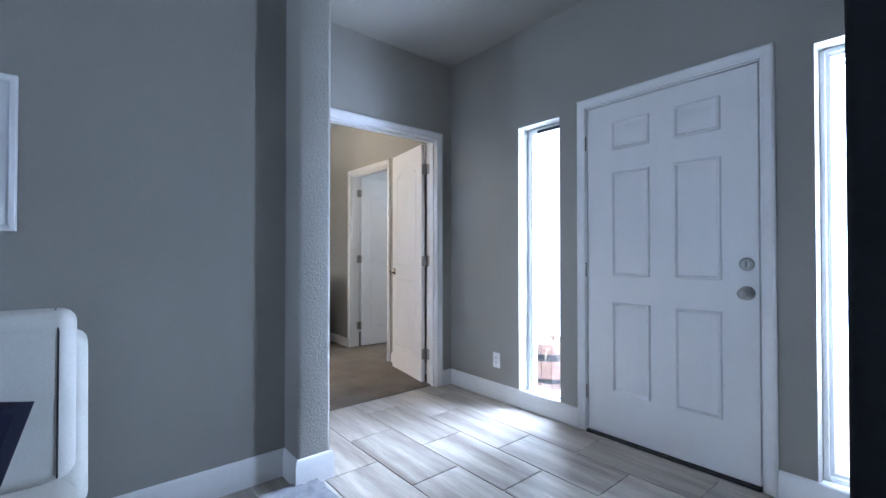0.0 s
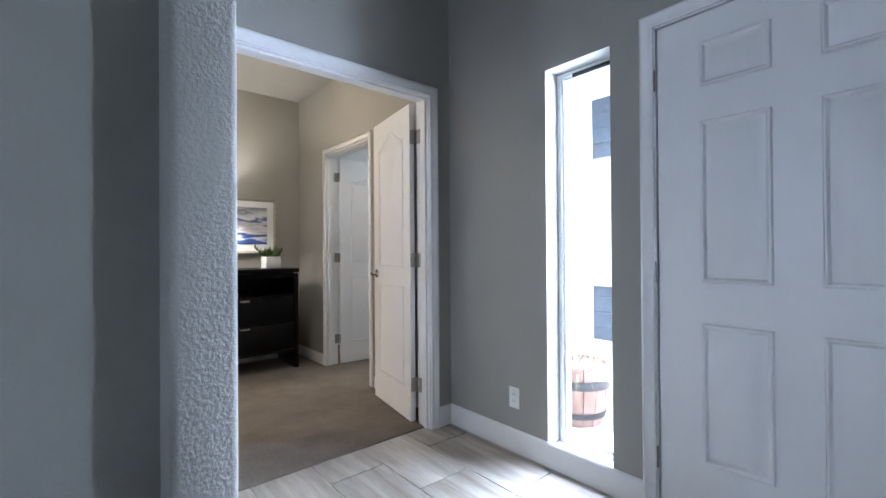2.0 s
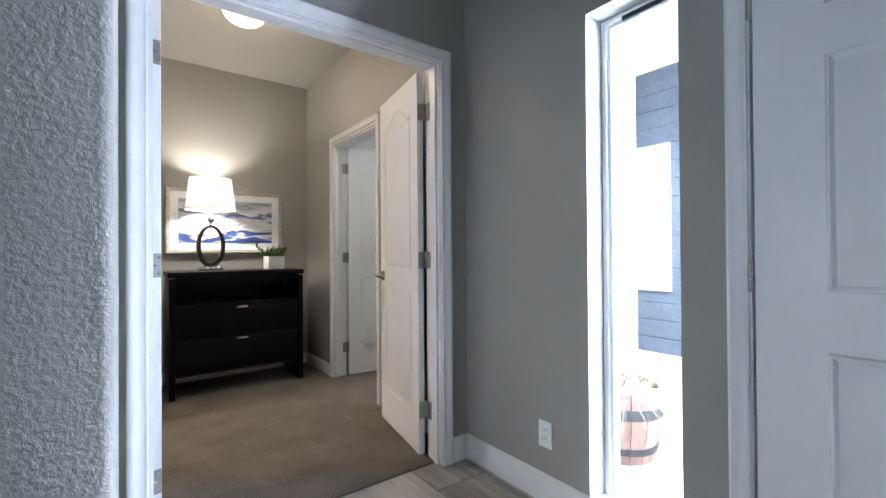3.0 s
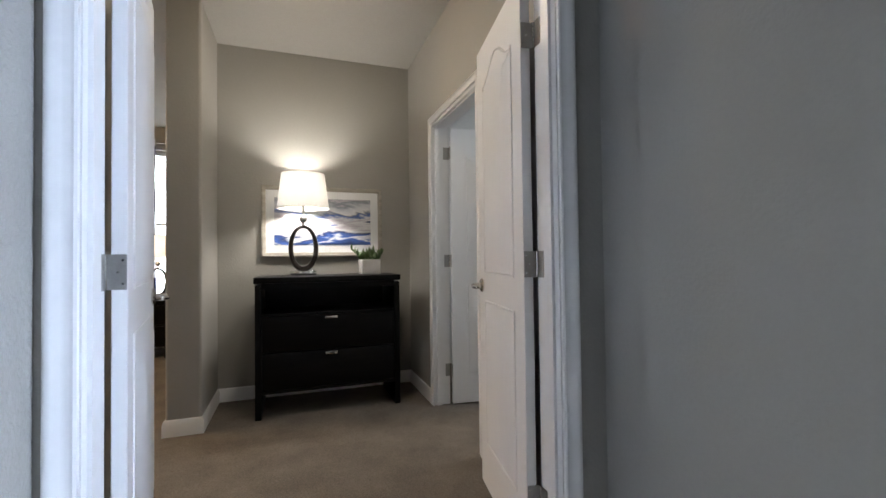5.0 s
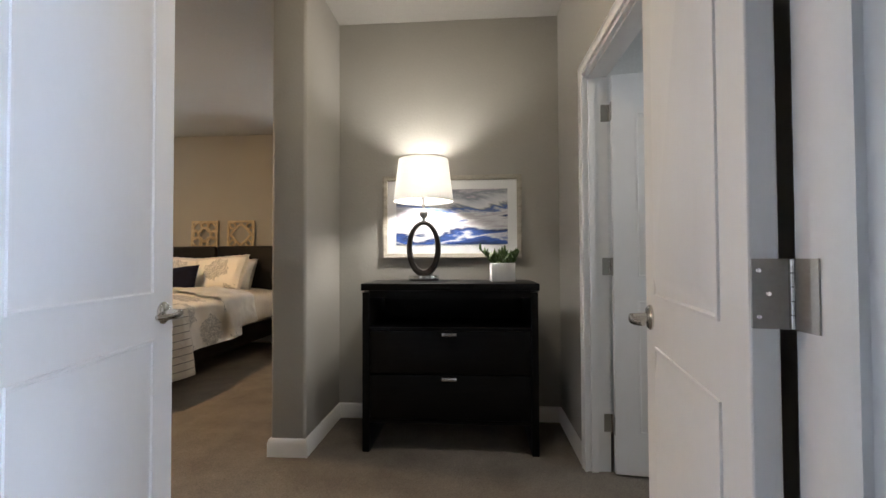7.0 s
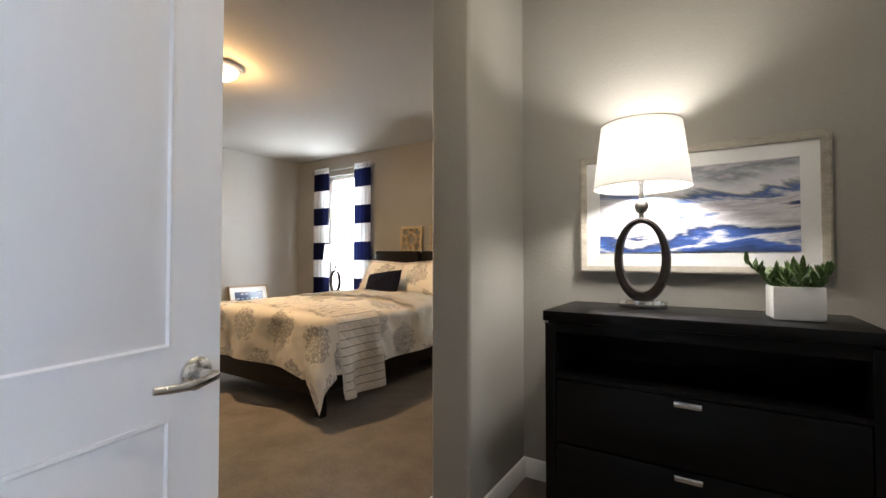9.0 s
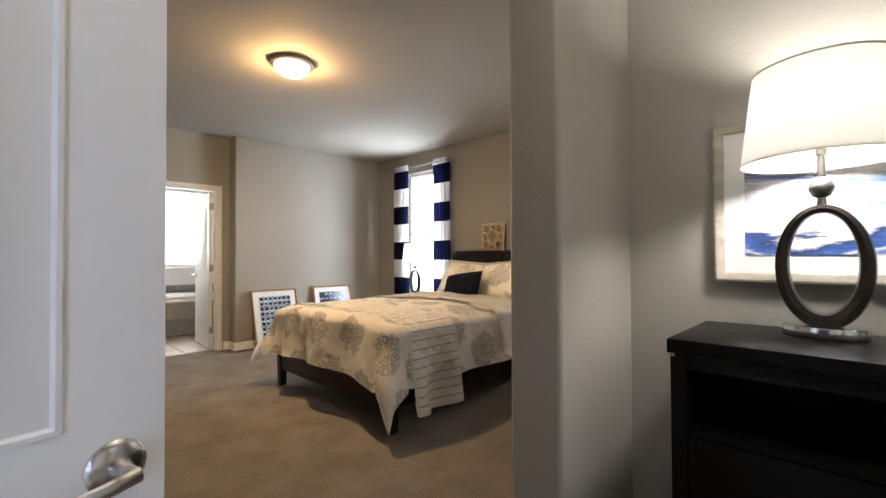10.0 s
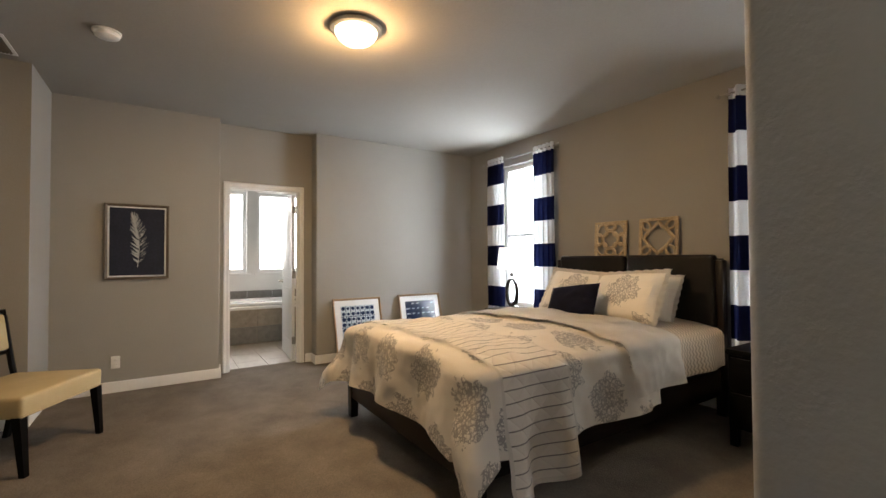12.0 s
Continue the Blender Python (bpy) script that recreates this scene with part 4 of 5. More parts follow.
framed("picture_frame", "white framed print on the living room wall", pose(-0.13, 2.405, 1.20), 0.58, 0.56, 0.022, 0.02, TRIM, 0.07, NAVYPAPER)

# ---- hall niche: dresser and what stands on it ----


def dresser():
    d = thing("dresser", "black-stained dresser with open shelf and two drawers", "dresser", pose(2.082, 4.995, 0.004))
    w, dep = 0.505, 0.455
    part("top", boxed(-w, w, -0.005, dep, 0.915, 0.955, bevel=0.003), BLACKWOOD, d)
    for s in (-1, 1):
        x0, x1 = sorted((s * (w - 0.008), s * (w - 0.048)))
        part("side_panel", boxed(x0, x1, 0, dep - 0.004, 0, 0.905, bevel=0.002), BLACKWOOD, d)
    for z0, z1 in ((0.872, 0.916), (0.690, 0.706), (0.165, 0.185)):
        part("rail", boxed(-w + 0.047, w - 0.047, 0.008, dep - 0.012, z0, z1), BLACKWOOD, d)
    for x in (-w + 0.014, w - 0.014):
        part("spacer", boxed(x - 0.007, x + 0.007, 0.002, 0.03, 0.9045, 0.9155), PULL, d, "small nickel spacer under the top")
    part("back_panel", boxed(-w + 0.047, w - 0.047, dep - 0.014, dep - 0.006, 0.165, 0.905), BLACKWOOD, d)
    for z0, z1 in ((0.445, 0.686), (0.190, 0.438)):
        dr = part("drawer", boxed(-w + 0.052, w - 0.052, 0.003, 0.40, z0, z1, bevel=0.002), BLACKWOOD, d)
        part("handle", box(box(boxed(-0.042, 0.042, -0.024, -0.012, z1 - 0.026, z1 - 0.006, bevel=0.003), -0.034, -0.026, -0.013, 0.004, z1 - 0.022, z1 - 0.012), 0.026, 0.034, -0.013, 0.004, z1 - 0.022, z1 - 0.012), PULL, dr, "satin nickel bar pull")


dresser()


def ring_lamp(name, label, m, scale=1.0, lit=SHADE):
    l = thing(name, label, "lamp", m)
    foot = lathe([(0, 0), (0.094, 0), (0.096, 0.003), (0.096, 0.029), (0.094, 0.032), (0, 0.032)], 40)
    bmesh.ops.scale(foot, vec=(1, 0.6, 1), verts=foot.verts)
    part("base", foot, CHROME, l, "polished steel oval base")
    rows, n = [], 48
    bm = bmesh.new()
    for i in range(n):
        a = 2 * math.pi * i / n
        cx, cz = math.cos(a), math.sin(a)
        wide = 0.5 + 0.5 * (1 - cz) / 2
        # oval ring, thicker towards the foot
        oc, ic = Vector((0.110 * cx, 0, 0.200 + 0.180 * cz)), Vector((0.074 * cx, 0, 0.212 + 0.142 * cz))
        t = 0.024 + 0.007 * wide
        ring = []
        for k in range(8):
            b = 2 * math.pi * k / 8
            mid, half = (oc + ic) / 2, (oc - ic) / 2
            ring.append(bm.verts.new(mid + half * math.copysign(abs(math.cos(b)) ** 0.7, math.cos(b)) + Vector((0, t * math.copysign(abs(math.sin(b)) ** 0.7, math.sin(b)), 0))))
        rows.append(ring)
    for i in range(n):
        p, q = rows[i], rows[(i + 1) % n]
        for k in range(8):
            bm.faces.new((p[k], p[(k + 1) % 8], q[(k + 1) % 8], q[k]))
    bmesh.ops.recalc_face_normals(bm, faces=bm.faces)
    part("body", bm, BRONZE, l)
    part("finial_ball", lathe([(0, 0.376), (0.012, 0.377), (0.010, 0.398), (0.021, 0.404), (0.029, 0.422), (0.029, 0.432), (0.021, 0.449), (0.010, 0.456), (0.008, 0.52), (0.013, 0.522), (0.013, 0.56), (0, 0.561)], 24), NICKEL, l)
    sh = part("shade", lathe([(0.190, 0.505), (0.158, 0.770), (0.1565, 0.770), (0.1885, 0.505), (0.190, 0.505)], 48), lit, l, "white linen drum shade, lit")
    part("trim_ring", lathe([(0.1905, 0.503), (0.1912, 0.506), (0.1905, 0.509), (0.1885, 0.506), (0.1905, 0.503)], 48), LINEN, sh)
    part("trim_ring", lathe([(0.1587, 0.767), (0.1592, 0.770), (0.1582, 0.773), (0.1562, 0.770), (0.1587, 0.767)], 48), DRIFT, sh)
    harp = [(0.0, 0, 0.53)] + [(0.055 * math.sin(math.pi * s / 10), 0, 0.53 + 0.235 * s / 10) for s in range(11)]
    part("harp", tube(harp, 0.0025, 6), NICKEL, l)
    g = part("bulb", lathe([(0, 0.56), (0.013, 0.562), (0.017, 0.575), (0.029, 0.605), (0.026, 0.63), (0.012, 0.645), (0, 0.648)], 20), BULBG, l)
    g.visible_shadow = False
    l.scale = (scale,) * 3
    return l


ring_lamp("table_lamp", "bronze oval-ring table lamp with white drum shade, lit", pose(1.905, 5.29, 0.961), 1.0)


def potted_plant(m):
    p = thing("potted_plant", "small green succulent in a square white pot", "plant", m)
    pot = boxed(-0.07, 0.07, -0.07, 0.07, 0, 0.112, bevel=0.004)
    top = [f for f in pot.faces if f.normal.z > 0.9 and f.calc_area() > 0.01]
    r = bmesh.ops.inset_region(pot, faces=top, thickness=0.008)
    bmesh.ops.translate(pot, vec=(0, 0, -0.02), verts=list({v for f in top for v in f.verts}))
    part("pot", pot, CERAM, p)
    part("soil", boxed(-0.06, 0.06, -0.06, 0.06, 0.075, 0.097), SOIL, p)
    rng = random.Random(8)
    bm = bmesh.new()
    for c in range(12):
        cx, cy = rng.uniform(-0.055, 0.055), rng.uniform(-0.05, 0.05)
        lean = Vector((cx * 24, cy * 16, 0.8)).normalized()
        hgt = 0.15 if c == 4 else rng.uniform(0.03, 0.10)
        for i in range(16):
            a = i * 2.4
            up = 0.35 + 0.6 * i / 16
            d = Vector((math.cos(a) * (1.1 - up * 0.6), math.sin(a) * (1.1 - up * 0.6), up)).normalized()
            o = Vector((cx, cy, 0.095)) + lean * hgt * i / 16
            l, w = rng.uniform(0.030, 0.056), 0.0085
            s = d.cross(Vector((0, 0, 1))).normalized()
            nrm = s.cross(d)
            rows = []
            for t, ww in ((0, 0.45), (0.45, 1.0), (0.8, 0.7)):
                q = o + d * l * t + Vector((0, 0, 1)) * 0.010 * t * t
                rows.append([bm.verts.new(q - s * w * ww), bm.verts.new(q - nrm * 0.003), bm.verts.new(q + s * w * ww), bm.verts.new(q + nrm * 0.003)])
            tip = bm.verts.new(o + d * l + Vector((0, 0, 0.012)))
            for a0, b0 in zip(rows, rows[1:]):
                for k in range(4):
                    bm.faces.new((a0[k], a0[(k + 1) % 4], b0[(k + 1) % 4], b0[k]))
            for k in range(4):
                bm.faces.new((rows[-1][k], rows[-1][(k + 1) % 4], tip))
    bmesh.ops.recalc_face_normals(bm, faces=bm.faces)
    part("leaves", bm, LEAF, p)


potted_plant(pose(2.395, 5.22, 0.961, 0, 0, 4))
framed("picture_frame", "blue and grey wave print in a weathered silver frame", pose(2.072, 5.513, 1.102), 0.95, 0.566, 0.032, 0.026, DRIFT, 0.062, WAVES)


def ceiling_light(label, m, glass_mat):
    c = thing("ceiling_light", label, "ceiling light", m)
    part("pan", lathe([(0, 0), (0.156, 0), (0.167, -0.008), (0.167, -0.014), (0.162, -0.020), (0.160, -0.027), (0.148, -0.032), (0.133, -0.034), (0.133, -0.024), (0, -0.02)], 48), NICKEL, c, "brushed nickel rim")
    d = part("dome", lathe([(0.136, -0.030), (0.133, -0.048), (0.120, -0.072), (0.095, -0.093), (0.058, -0.108), (0.02, -0.114), (0, -0.115)], 48), glass_mat, c, "frosted glass dome, lit")
    d.visible_shadow = False
    part("finial", lathe([(0, -0.112), (0.006, -0.113), (0.007, -0.119), (0.004, -0.124), (0.005, -0.130), (0.003, -0.137), (0, -0.138)], 16), NICKEL, c)


ceiling_light("flush ceiling light with nickel rim and lit glass dome", pose(1.97, 4.33, H), DOMEN)
ceiling_light("flush ceiling light with nickel rim and lit glass dome", pose(-1.25, 5.275, H), DOMEW)

# ---- bedroom ----
BX, BY0, BY1, BW = -1.10, 5.50, 7.96, 0.80   # bed: middle line, foot, head, half width
TOPZ = 0.685


def drape(a, l, lift=0.0, fall=1.0):
    """Place on the made bed of a cloth point: a across from the middle line, l from the foot edge (negative hangs over)."""
    r, wx = 0.07, BW - 0.02
    ea, el = max(abs(a) - wx, 0.0), max(-l, 0.0)
    e = math.hypot(ea, el)
    x, y, z = math.copysign(min(abs(a), wx), a), max(l, 0.0), TOPZ + lift
    crown = 0.045 * (1 - (min(abs(a), wx) / wx) ** 4)
    z += crown
    if e > 0:
        ux, uy = math.copysign(ea / e, a) if ea else 0.0, -el / e
        th = min(e / r, math.pi / 2)
        out = r * math.sin(th) + lift * math.sin(th)
        down = r * (1 - math.cos(th))
        rest = max(e - r * math.pi / 2, 0.0)
        out += rest * (0.10 + 0.40 * 2 * min(ea, el) / max(ea + el, 1e-6))
        down += rest * 0.99
        x, y, z = x + ux * out, y + uy * out, z - down * fall
    return Vector((BX + x, BY0 + 0.03 + y, z))


def cloth(a0, a1, l0, l1, na, nl, lift, thick, wrinkle, seed):
    """A cloth laid over the bed; UV in metres."""
    bm = bmesh.new()
    uv = bm.loops.layers.uv.verify()
    g, co = {}, {}
    for i in range(na + 1):
        for j in range(nl + 1):
            a, l = a0 + (a1 - a0) * i / na, l0 + (l1 - l0) * j / nl
            p = drape(a, l, lift)
            hang = max(abs(a) - BW, 0, -l)
            puff = wrinkle * (noise.noise(Vector((a * 2.6, l * 2.6, seed))) + 0.55 * noise.noise(Vector((a * 6.5, l * 6.5, seed + 5))) + 0.22 * noise.noise(Vector((a * 15, l * 15, seed + 9))))
            fold = hang * 0.16 * math.sin((l if abs(a) > BW else a) * 13 + 3 * noise.noise(Vector((a, l, seed))))
            d = Vector((0, 0, 1))
            if abs(a) > BW and -l < 0.05:
                d = Vector((math.copysign(1, a), 0, 0.2))
            elif -l > 0.05:
                d = Vector((0.4 * math.copysign(min(max(abs(a) - BW, 0) * 4, 1), a), -1, 0.2))
            p += d * (puff + (fold if hang else 0) * 0.55)
            p.z = max(p.z, 0.03)
            g[i, j], co[i, j] = bm.verts.new(p), (a, l)
    for i in range(na):
        for j in range(nl):
            f = bm.faces.new((g[i, j], g[i + 1, j], g[i + 1, j + 1], g[i, j + 1]))
            for lp, k in zip(f.loops, ((i, j), (i + 1, j), (i + 1, j + 1), (i, j + 1))):
                lp[uv].uv = co[k]
    bmesh.ops.solidify(bm, geom=list(bm.faces), thickness=thick)
    for f in bm.faces:
        for lp in f.loops:
            if lp[uv].uv.length < 1e-6:
                lp[uv].uv = (0.031, 0.031)
    bmesh.ops.recalc_face_normals(bm, faces=bm.faces)
    return bm


bed = thing("bed", "dark brown wooden queen bed with leather headboard", "bed", pose(BX, BY0, 0.004))
for s in (-1, 1):
    part("side_rail", boxed(*sorted((s * 0.775, s * 0.81)), 0.06, 2.42, 0.16, 0.36, bevel=0.004), BEDWOOD, bed)
    bm = boxed(*sorted((s * 0.775, s * 0.84)), -0.03, 0.045, 0, 0.40, bevel=0.004, seg=1)
    for v in bm.verts:
        if v.co.z < 0.05:
            v.co.y += 0.008 if v.co.y < 0 else -0.008
    part("leg", bm, BEDWOOD, bed)
    part("leg", boxed(*sorted((s * 0.775, s * 0.84)), 2.40, 2.47, 0, 1.22, bevel=0.006), BEDWOOD, bed)
    hp = soft_block(*sorted((s * 0.012, s * 0.785)), 2.375, 2.455, 0.45, 1.265, 0.03, 4, 0.003)
    part("headboard_panel", hp, HEADL, bed, "black-brown leather padded panel")
bm = boxed(-0.78, 0.78, -0.015, 0.025, 0.15, 0.38, bevel=0.004)
part("footboard", bm, BEDWOOD, bed)
part("headboard_rail", boxed(-0.80, 0.80, 2.45, 2.52, 0.35, 1.235, bevel=0.008), BEDWOOD, bed)
part("slat_base", boxed(-0.77, 0.77, 0.03, 2.4, 0.30, 0.33), BEDWOOD, bed)

mattress = tagged(part("mattress", soft_block(BX - 0.765, BX + 0.765, BY0 + 0.06, BY1 - 0.09, 0.338, TOPZ + 0.01, 0.05, 4, 0.003), LINEN), "white mattress on the bed", "mattress")
bm = cloth(-1.13, 1.10, 1.25, 2.34, 60, 30, 0.012, 0.004, 0.004, 31)
sheet = tagged(part("fitted_sheet", bm, ZIGZAG), "beige zigzag printed sheet on the mattress", "bed sheet")
bm = cloth(-1.10, 1.23, -0.46, 1.40, 140, 110, 0.036, 0.012, 0.026, 2)
comforter = tagged(part("comforter", bm, DAMASK), "cream comforter with grey damask medallions, draped over the bed", "comforter")
bm = cloth(-1.12, 1.15, 1.04, 1.60, 110, 34, 0.062, 0.018, 0.026, 2)
part("turned_down_edge", bm, LINEN, comforter, "plain cream turned-down edge")
RL0, RL1 = 0.05, 0.51
bm = cloth(-1.22, 1.42, RL0, RL1, 150, 60, 0.047, 0.006, 0.026, 2)
runner = tagged(part("bed_runner", bm, RUNNER), "cream quilted bed runner with thin dark stripes", "blanket")
for l0, l1 in ((RL0 - 0.006, RL0 + 0.010), (RL1 - 0.010, RL1 + 0.006)):
    part("binding", cloth(-1.22, 1.425, l0, l1, 150, 2, 0.049, 0.006, 0.026, 2), LINEN, runner, "plain cream edge binding")
part("binding", cloth(1.405, 1.43, RL0, RL1, 2, 60, 0.049, 0.006, 0.026, 2), LINEN, runner)



def pillow(name, label, m, w, h, t, material, flange=0.0, seed=1):
    p = thing(name, label, "pillow", m)
    bm = cushion(bmesh.new(), w, h, t, 0.42, 18, 0.012)
    part("cover", bm, material, p)
    if flange:
        bm = bmesh.new()
        n = 26
        pts_i, pts_o = [], []
        for k in range(4 * n):
            s, e = k / n % 1 * 2 - 1, int(k / n)
            u, v = ((s, -1), (1, s), (-s, 1), (-1, -s))[e]
            wv = 0.008 * math.sin(k * 1.9)
            pts_i.append(bm.verts.new((u * w * 0.475, v * h * 0.475, 0.003)))
            pts_o.append(bm.verts.new((u * (w / 2 + flange), v * (h / 2 + flange), wv)))
        for k in range(4 * n):
            q = (k + 1) % (4 * n)
            bm.faces.new((pts_i[k], pts_i[q], pts_o[q], pts_o[k]))
        bmesh.ops.solidify(bm, geom=list(bm.faces), thickness=0.004)
        part("ruffle", bm, LINEN, p)
    return p


for x, z, y, lean, label in ((BX - 0.33, 0.895, 7.76, 64, "white bed pillow"), (BX + 0.24, 0.895, 7.72, 64, "white bed pillow")):
    pillow("bed_pillow", label + " against the headboard", pose(x, y, z, lean, 0, 0), 0.66, 0.42, 0.18, LINEN, 0.02)
pillow("bed_pillow", "white pillow sham with grey damask print and ruffle", pose(BX - 0.35, 7.58, 0.905, 60, 4, 5), 0.60, 0.44, 0.20, DAMASK, 0.035)
pillow("bed_pillow", "white pillow sham with grey damask print and ruffle", pose(BX + 0.27, 7.48, 0.91, 60, -4, -5), 0.64, 0.45, 0.21, DAMASK, 0.035)
pillow("bed_pillow", "small dark navy lumbar pillow on the bed", pose(BX - 0.05, 7.20, 0.875, 60, -8, 3), 0.50, 0.30, 0.13, NAVY, 0.0)


def nightstand(m):
    n = thing("nightstand", "dark brown wooden nightstand beside the bed", "nightstand", m, "nightstands by the bed")
    part("top", boxed(-0.28, 0.28, -0.22, 0.22, 0.60, 0.635, bevel=0.004), BLACKWOOD, n)
    part("body", boxed(-0.265, 0.265, -0.205, 0.205, 0.12, 0.60, bevel=0.003), BLACKWOOD, n)
    for z in (0.14, 0.37):
        d = part("drawer", boxed(-0.25, 0.25, -0.217, -0.20, z, z + 0.21, bevel=0.003), BLACKWOOD, n)
        part("handle", boxed(-0.05, 0.05, -0.232, -0.216, z + 0.15, z + 0.165, bevel=0.003), NICKEL, d)
    for x in (-0.24, 0.24):
        for y in (-0.18, 0.18):
            part("leg", boxed(x - 0.022, x + 0.022, y - 0.022, y + 0.022, 0, 0.121), BLACKWOOD, n)
    return n


ns = nightstand(pose(-2.47, 7.74, 0.004))
copy_thing(ns, pose(0.25, 7.60, 0.004))
ring_lamp("table_lamp", "bronze oval-ring bedside lamp with white drum shade", pose(-2.53, 7.76, 0.641), 0.95)
ring_lamp("table_lamp", "bronze oval-ring bedside lamp with warm lit drum shade", pose(0.36, 7.60, 0.641), 0.95)


def curtain_panel(x0, x1, y, z0, z1, seed):
    bm = bmesh.new()
    nx, nz = 60, 24
    rows = []
    for j in range(nz + 1):
        z = z0 + (z1 - z0) * j / nz
        gather = 0.92 + 0.08 * (1 - j / nz) ** 0.7
        mid = (x0 + x1) / 2
        row = []
        for i in range(nx + 1):
            s = i / nx
            x = mid + (x0 + (x1 - x0) * s - mid) * gather
            dy = 0.032 * math.sin(s * 5 * 2 * math.pi + 0.7 * noise.noise(Vector((s * 3, z * 0.8, seed)))) + 0.012 * noise.noise(Vector((s * 6, z * 1.5, seed)))
            row.append(bm.verts.new((x, y + dy, z)))
        rows.append(row)
    for a, b in zip(rows, rows[1:]):
        for i in range(nx):
            bm.faces.new((a[i], a[i + 1], b[i + 1], b[i]))
    bmesh.ops.solidify(bm, geom=list(bm.faces), thickness=0.0015)
    return bm


def curtains(x0, x1, seed, wide=0.36):
    rod = thing("curtain_rod", "thin nickel curtain rod with ball ends", "curtain rod", pose(0, 0, 0))
    part("rod", tube([(x0 - 0.05, 7.965, 2.535), (x1 + 0.03, 7.965, 2.535)], 0.008, 10), NICKEL, rod)
    for x in (x0 - 0.06, x1 + 0.04):
        part("finial", lathe([(0, 2.513), (0.014, 2.517), (0.021, 2.535), (0.014, 2.553), (0, 2.557)], 16, (x, 7.965)), NICKEL, rod)
    for x in (x0 + 0.02, x1 - 0.02):
        part("bracket", boxed(x - 0.008, x + 0.008, 7.955, 8.054, 2.52, 2.532), NICKEL, rod)
    for a, b, k in ((x0, x0 + wide, 0), (x1 - 0.36, x1, 1)):
        c = part("curtain", curtain_panel(a, b, 7.965, 0.03, 2.58, seed + k), CURTAIN)
        tagged(c, "navy and white wide-striped curtain panel hanging beside the window", "curtain", "bedroom curtains")


curtains(-3.25, -2.02, 4)
curtains(-0.245, 0.86, 11, 0.50)


def fretwork(m, kind, size=0.37):
    """Carved open panel leaning on the wall, local z up, front at -y."""
    f = thing("carved_panel", "whitewashed carved wooden fretwork panel on the headboard", "wall decor", m, "carved panels")
    h, b, t = size / 2, 0.028, 0.018
    bm = bmesh.new()
    for x0, x1, z0, z1 in ((-h, h, 0, b), (-h, h, size - b, size), (-h, -h + b, b, size - b), (h - b, h, b, size - b)):
        box(bm, x0, x1, -t, 0, z0, z1, bevel=0.003, seg=1)
    part("frame", bm, FRETW, f)

    def loop(pts, w):
        return tube([(x, -t / 2, z + h) for x, z in pts], w, 6, 0.8, closed=True)
    if kind == 0:
        part("ring", loop([(0.085 * math.cos(a), 0.085 * math.sin(a)) for a in [2 * math.pi * i / 40 for i in range(40)]], 0.017), FRETW, f)
        for k in range(4):
            c, s = math.cos(k * math.pi / 2 + math.pi / 4), math.sin(k * math.pi / 2 + math.pi / 4)
            pts = []
            for i in range(32):
                a = 2 * math.pi * i / 32
                u, v = 0.128 + 0.062 * math.cos(a), 0.062 * math.sin(a) * (1 + 0.3 * math.cos(a))
                pts.append((u * c - v * s, u * s + v * c))
            part("scroll", loop(pts, 0.015), FRETW, f)
            c, s = math.cos(k * math.pi / 2), math.sin(k * math.pi / 2)
            pts = [((0.125 + 0.035 * math.cos(a)) * c - 0.055 * math.sin(a) * s, (0.125 + 0.035 * math.cos(a)) * s + 0.055 * math.sin(a) * c) for a in [2 * math.pi * i / 28 for i in range(28)]]
            part("scroll", loop(pts, 0.017), FRETW, f)
    else:
        pts = []
        for i in range(96):
            a = 2 * math.pi * i / 96
            r = 0.105 + 0.035 * abs(math.cos(2 * a)) ** 0.6 - 0.02 * abs(math.sin(4 * a))
            pts.append((r * math.cos(a), r * math.sin(a)))
        part("quatrefoil", loop(pts, 0.017), FRETW, f)
        for k in range(4):
            c, s = math.cos(k * math.pi / 2 + math.pi / 4), math.sin(k * math.pi / 2 + math.pi / 4)
            part("scroll", loop([((0.165 + 0.05 * math.cos(a)) * c - 0.035 * math.sin(a) * s, (0.165 + 0.05 * math.cos(a)) * s + 0.035 * math.sin(a) * c) for a in [2 * math.pi * i / 28 for i in range(28)]], 0.014), FRETW, f)
            c, s = math.cos(k * math.pi / 2), math.sin(k * math.pi / 2)
            part("bar", tube([(0.135 * c, -t / 2, 0.135 * s + h), (0.165 * c, -t / 2, 0.165 * s + h)], 0.012, 6), FRETW, f)


fretwork(pose(-1.345, 8.012, 1.241, -4, 0, 0), 0, 0.37)
fretwork(pose(-0.846, 8.012, 1.241, -4, 0, 0), 1, 0.37)

# feather print
feather, fp = framed("picture_frame", "indigo feather print in a dark bronze frame", pose(-3.731, 4.023, 1.063, 0, 0, 90), 0.51, 0.722, 0.024, 0.022, DARKFRAME, 0.014, NAVYPAPER)


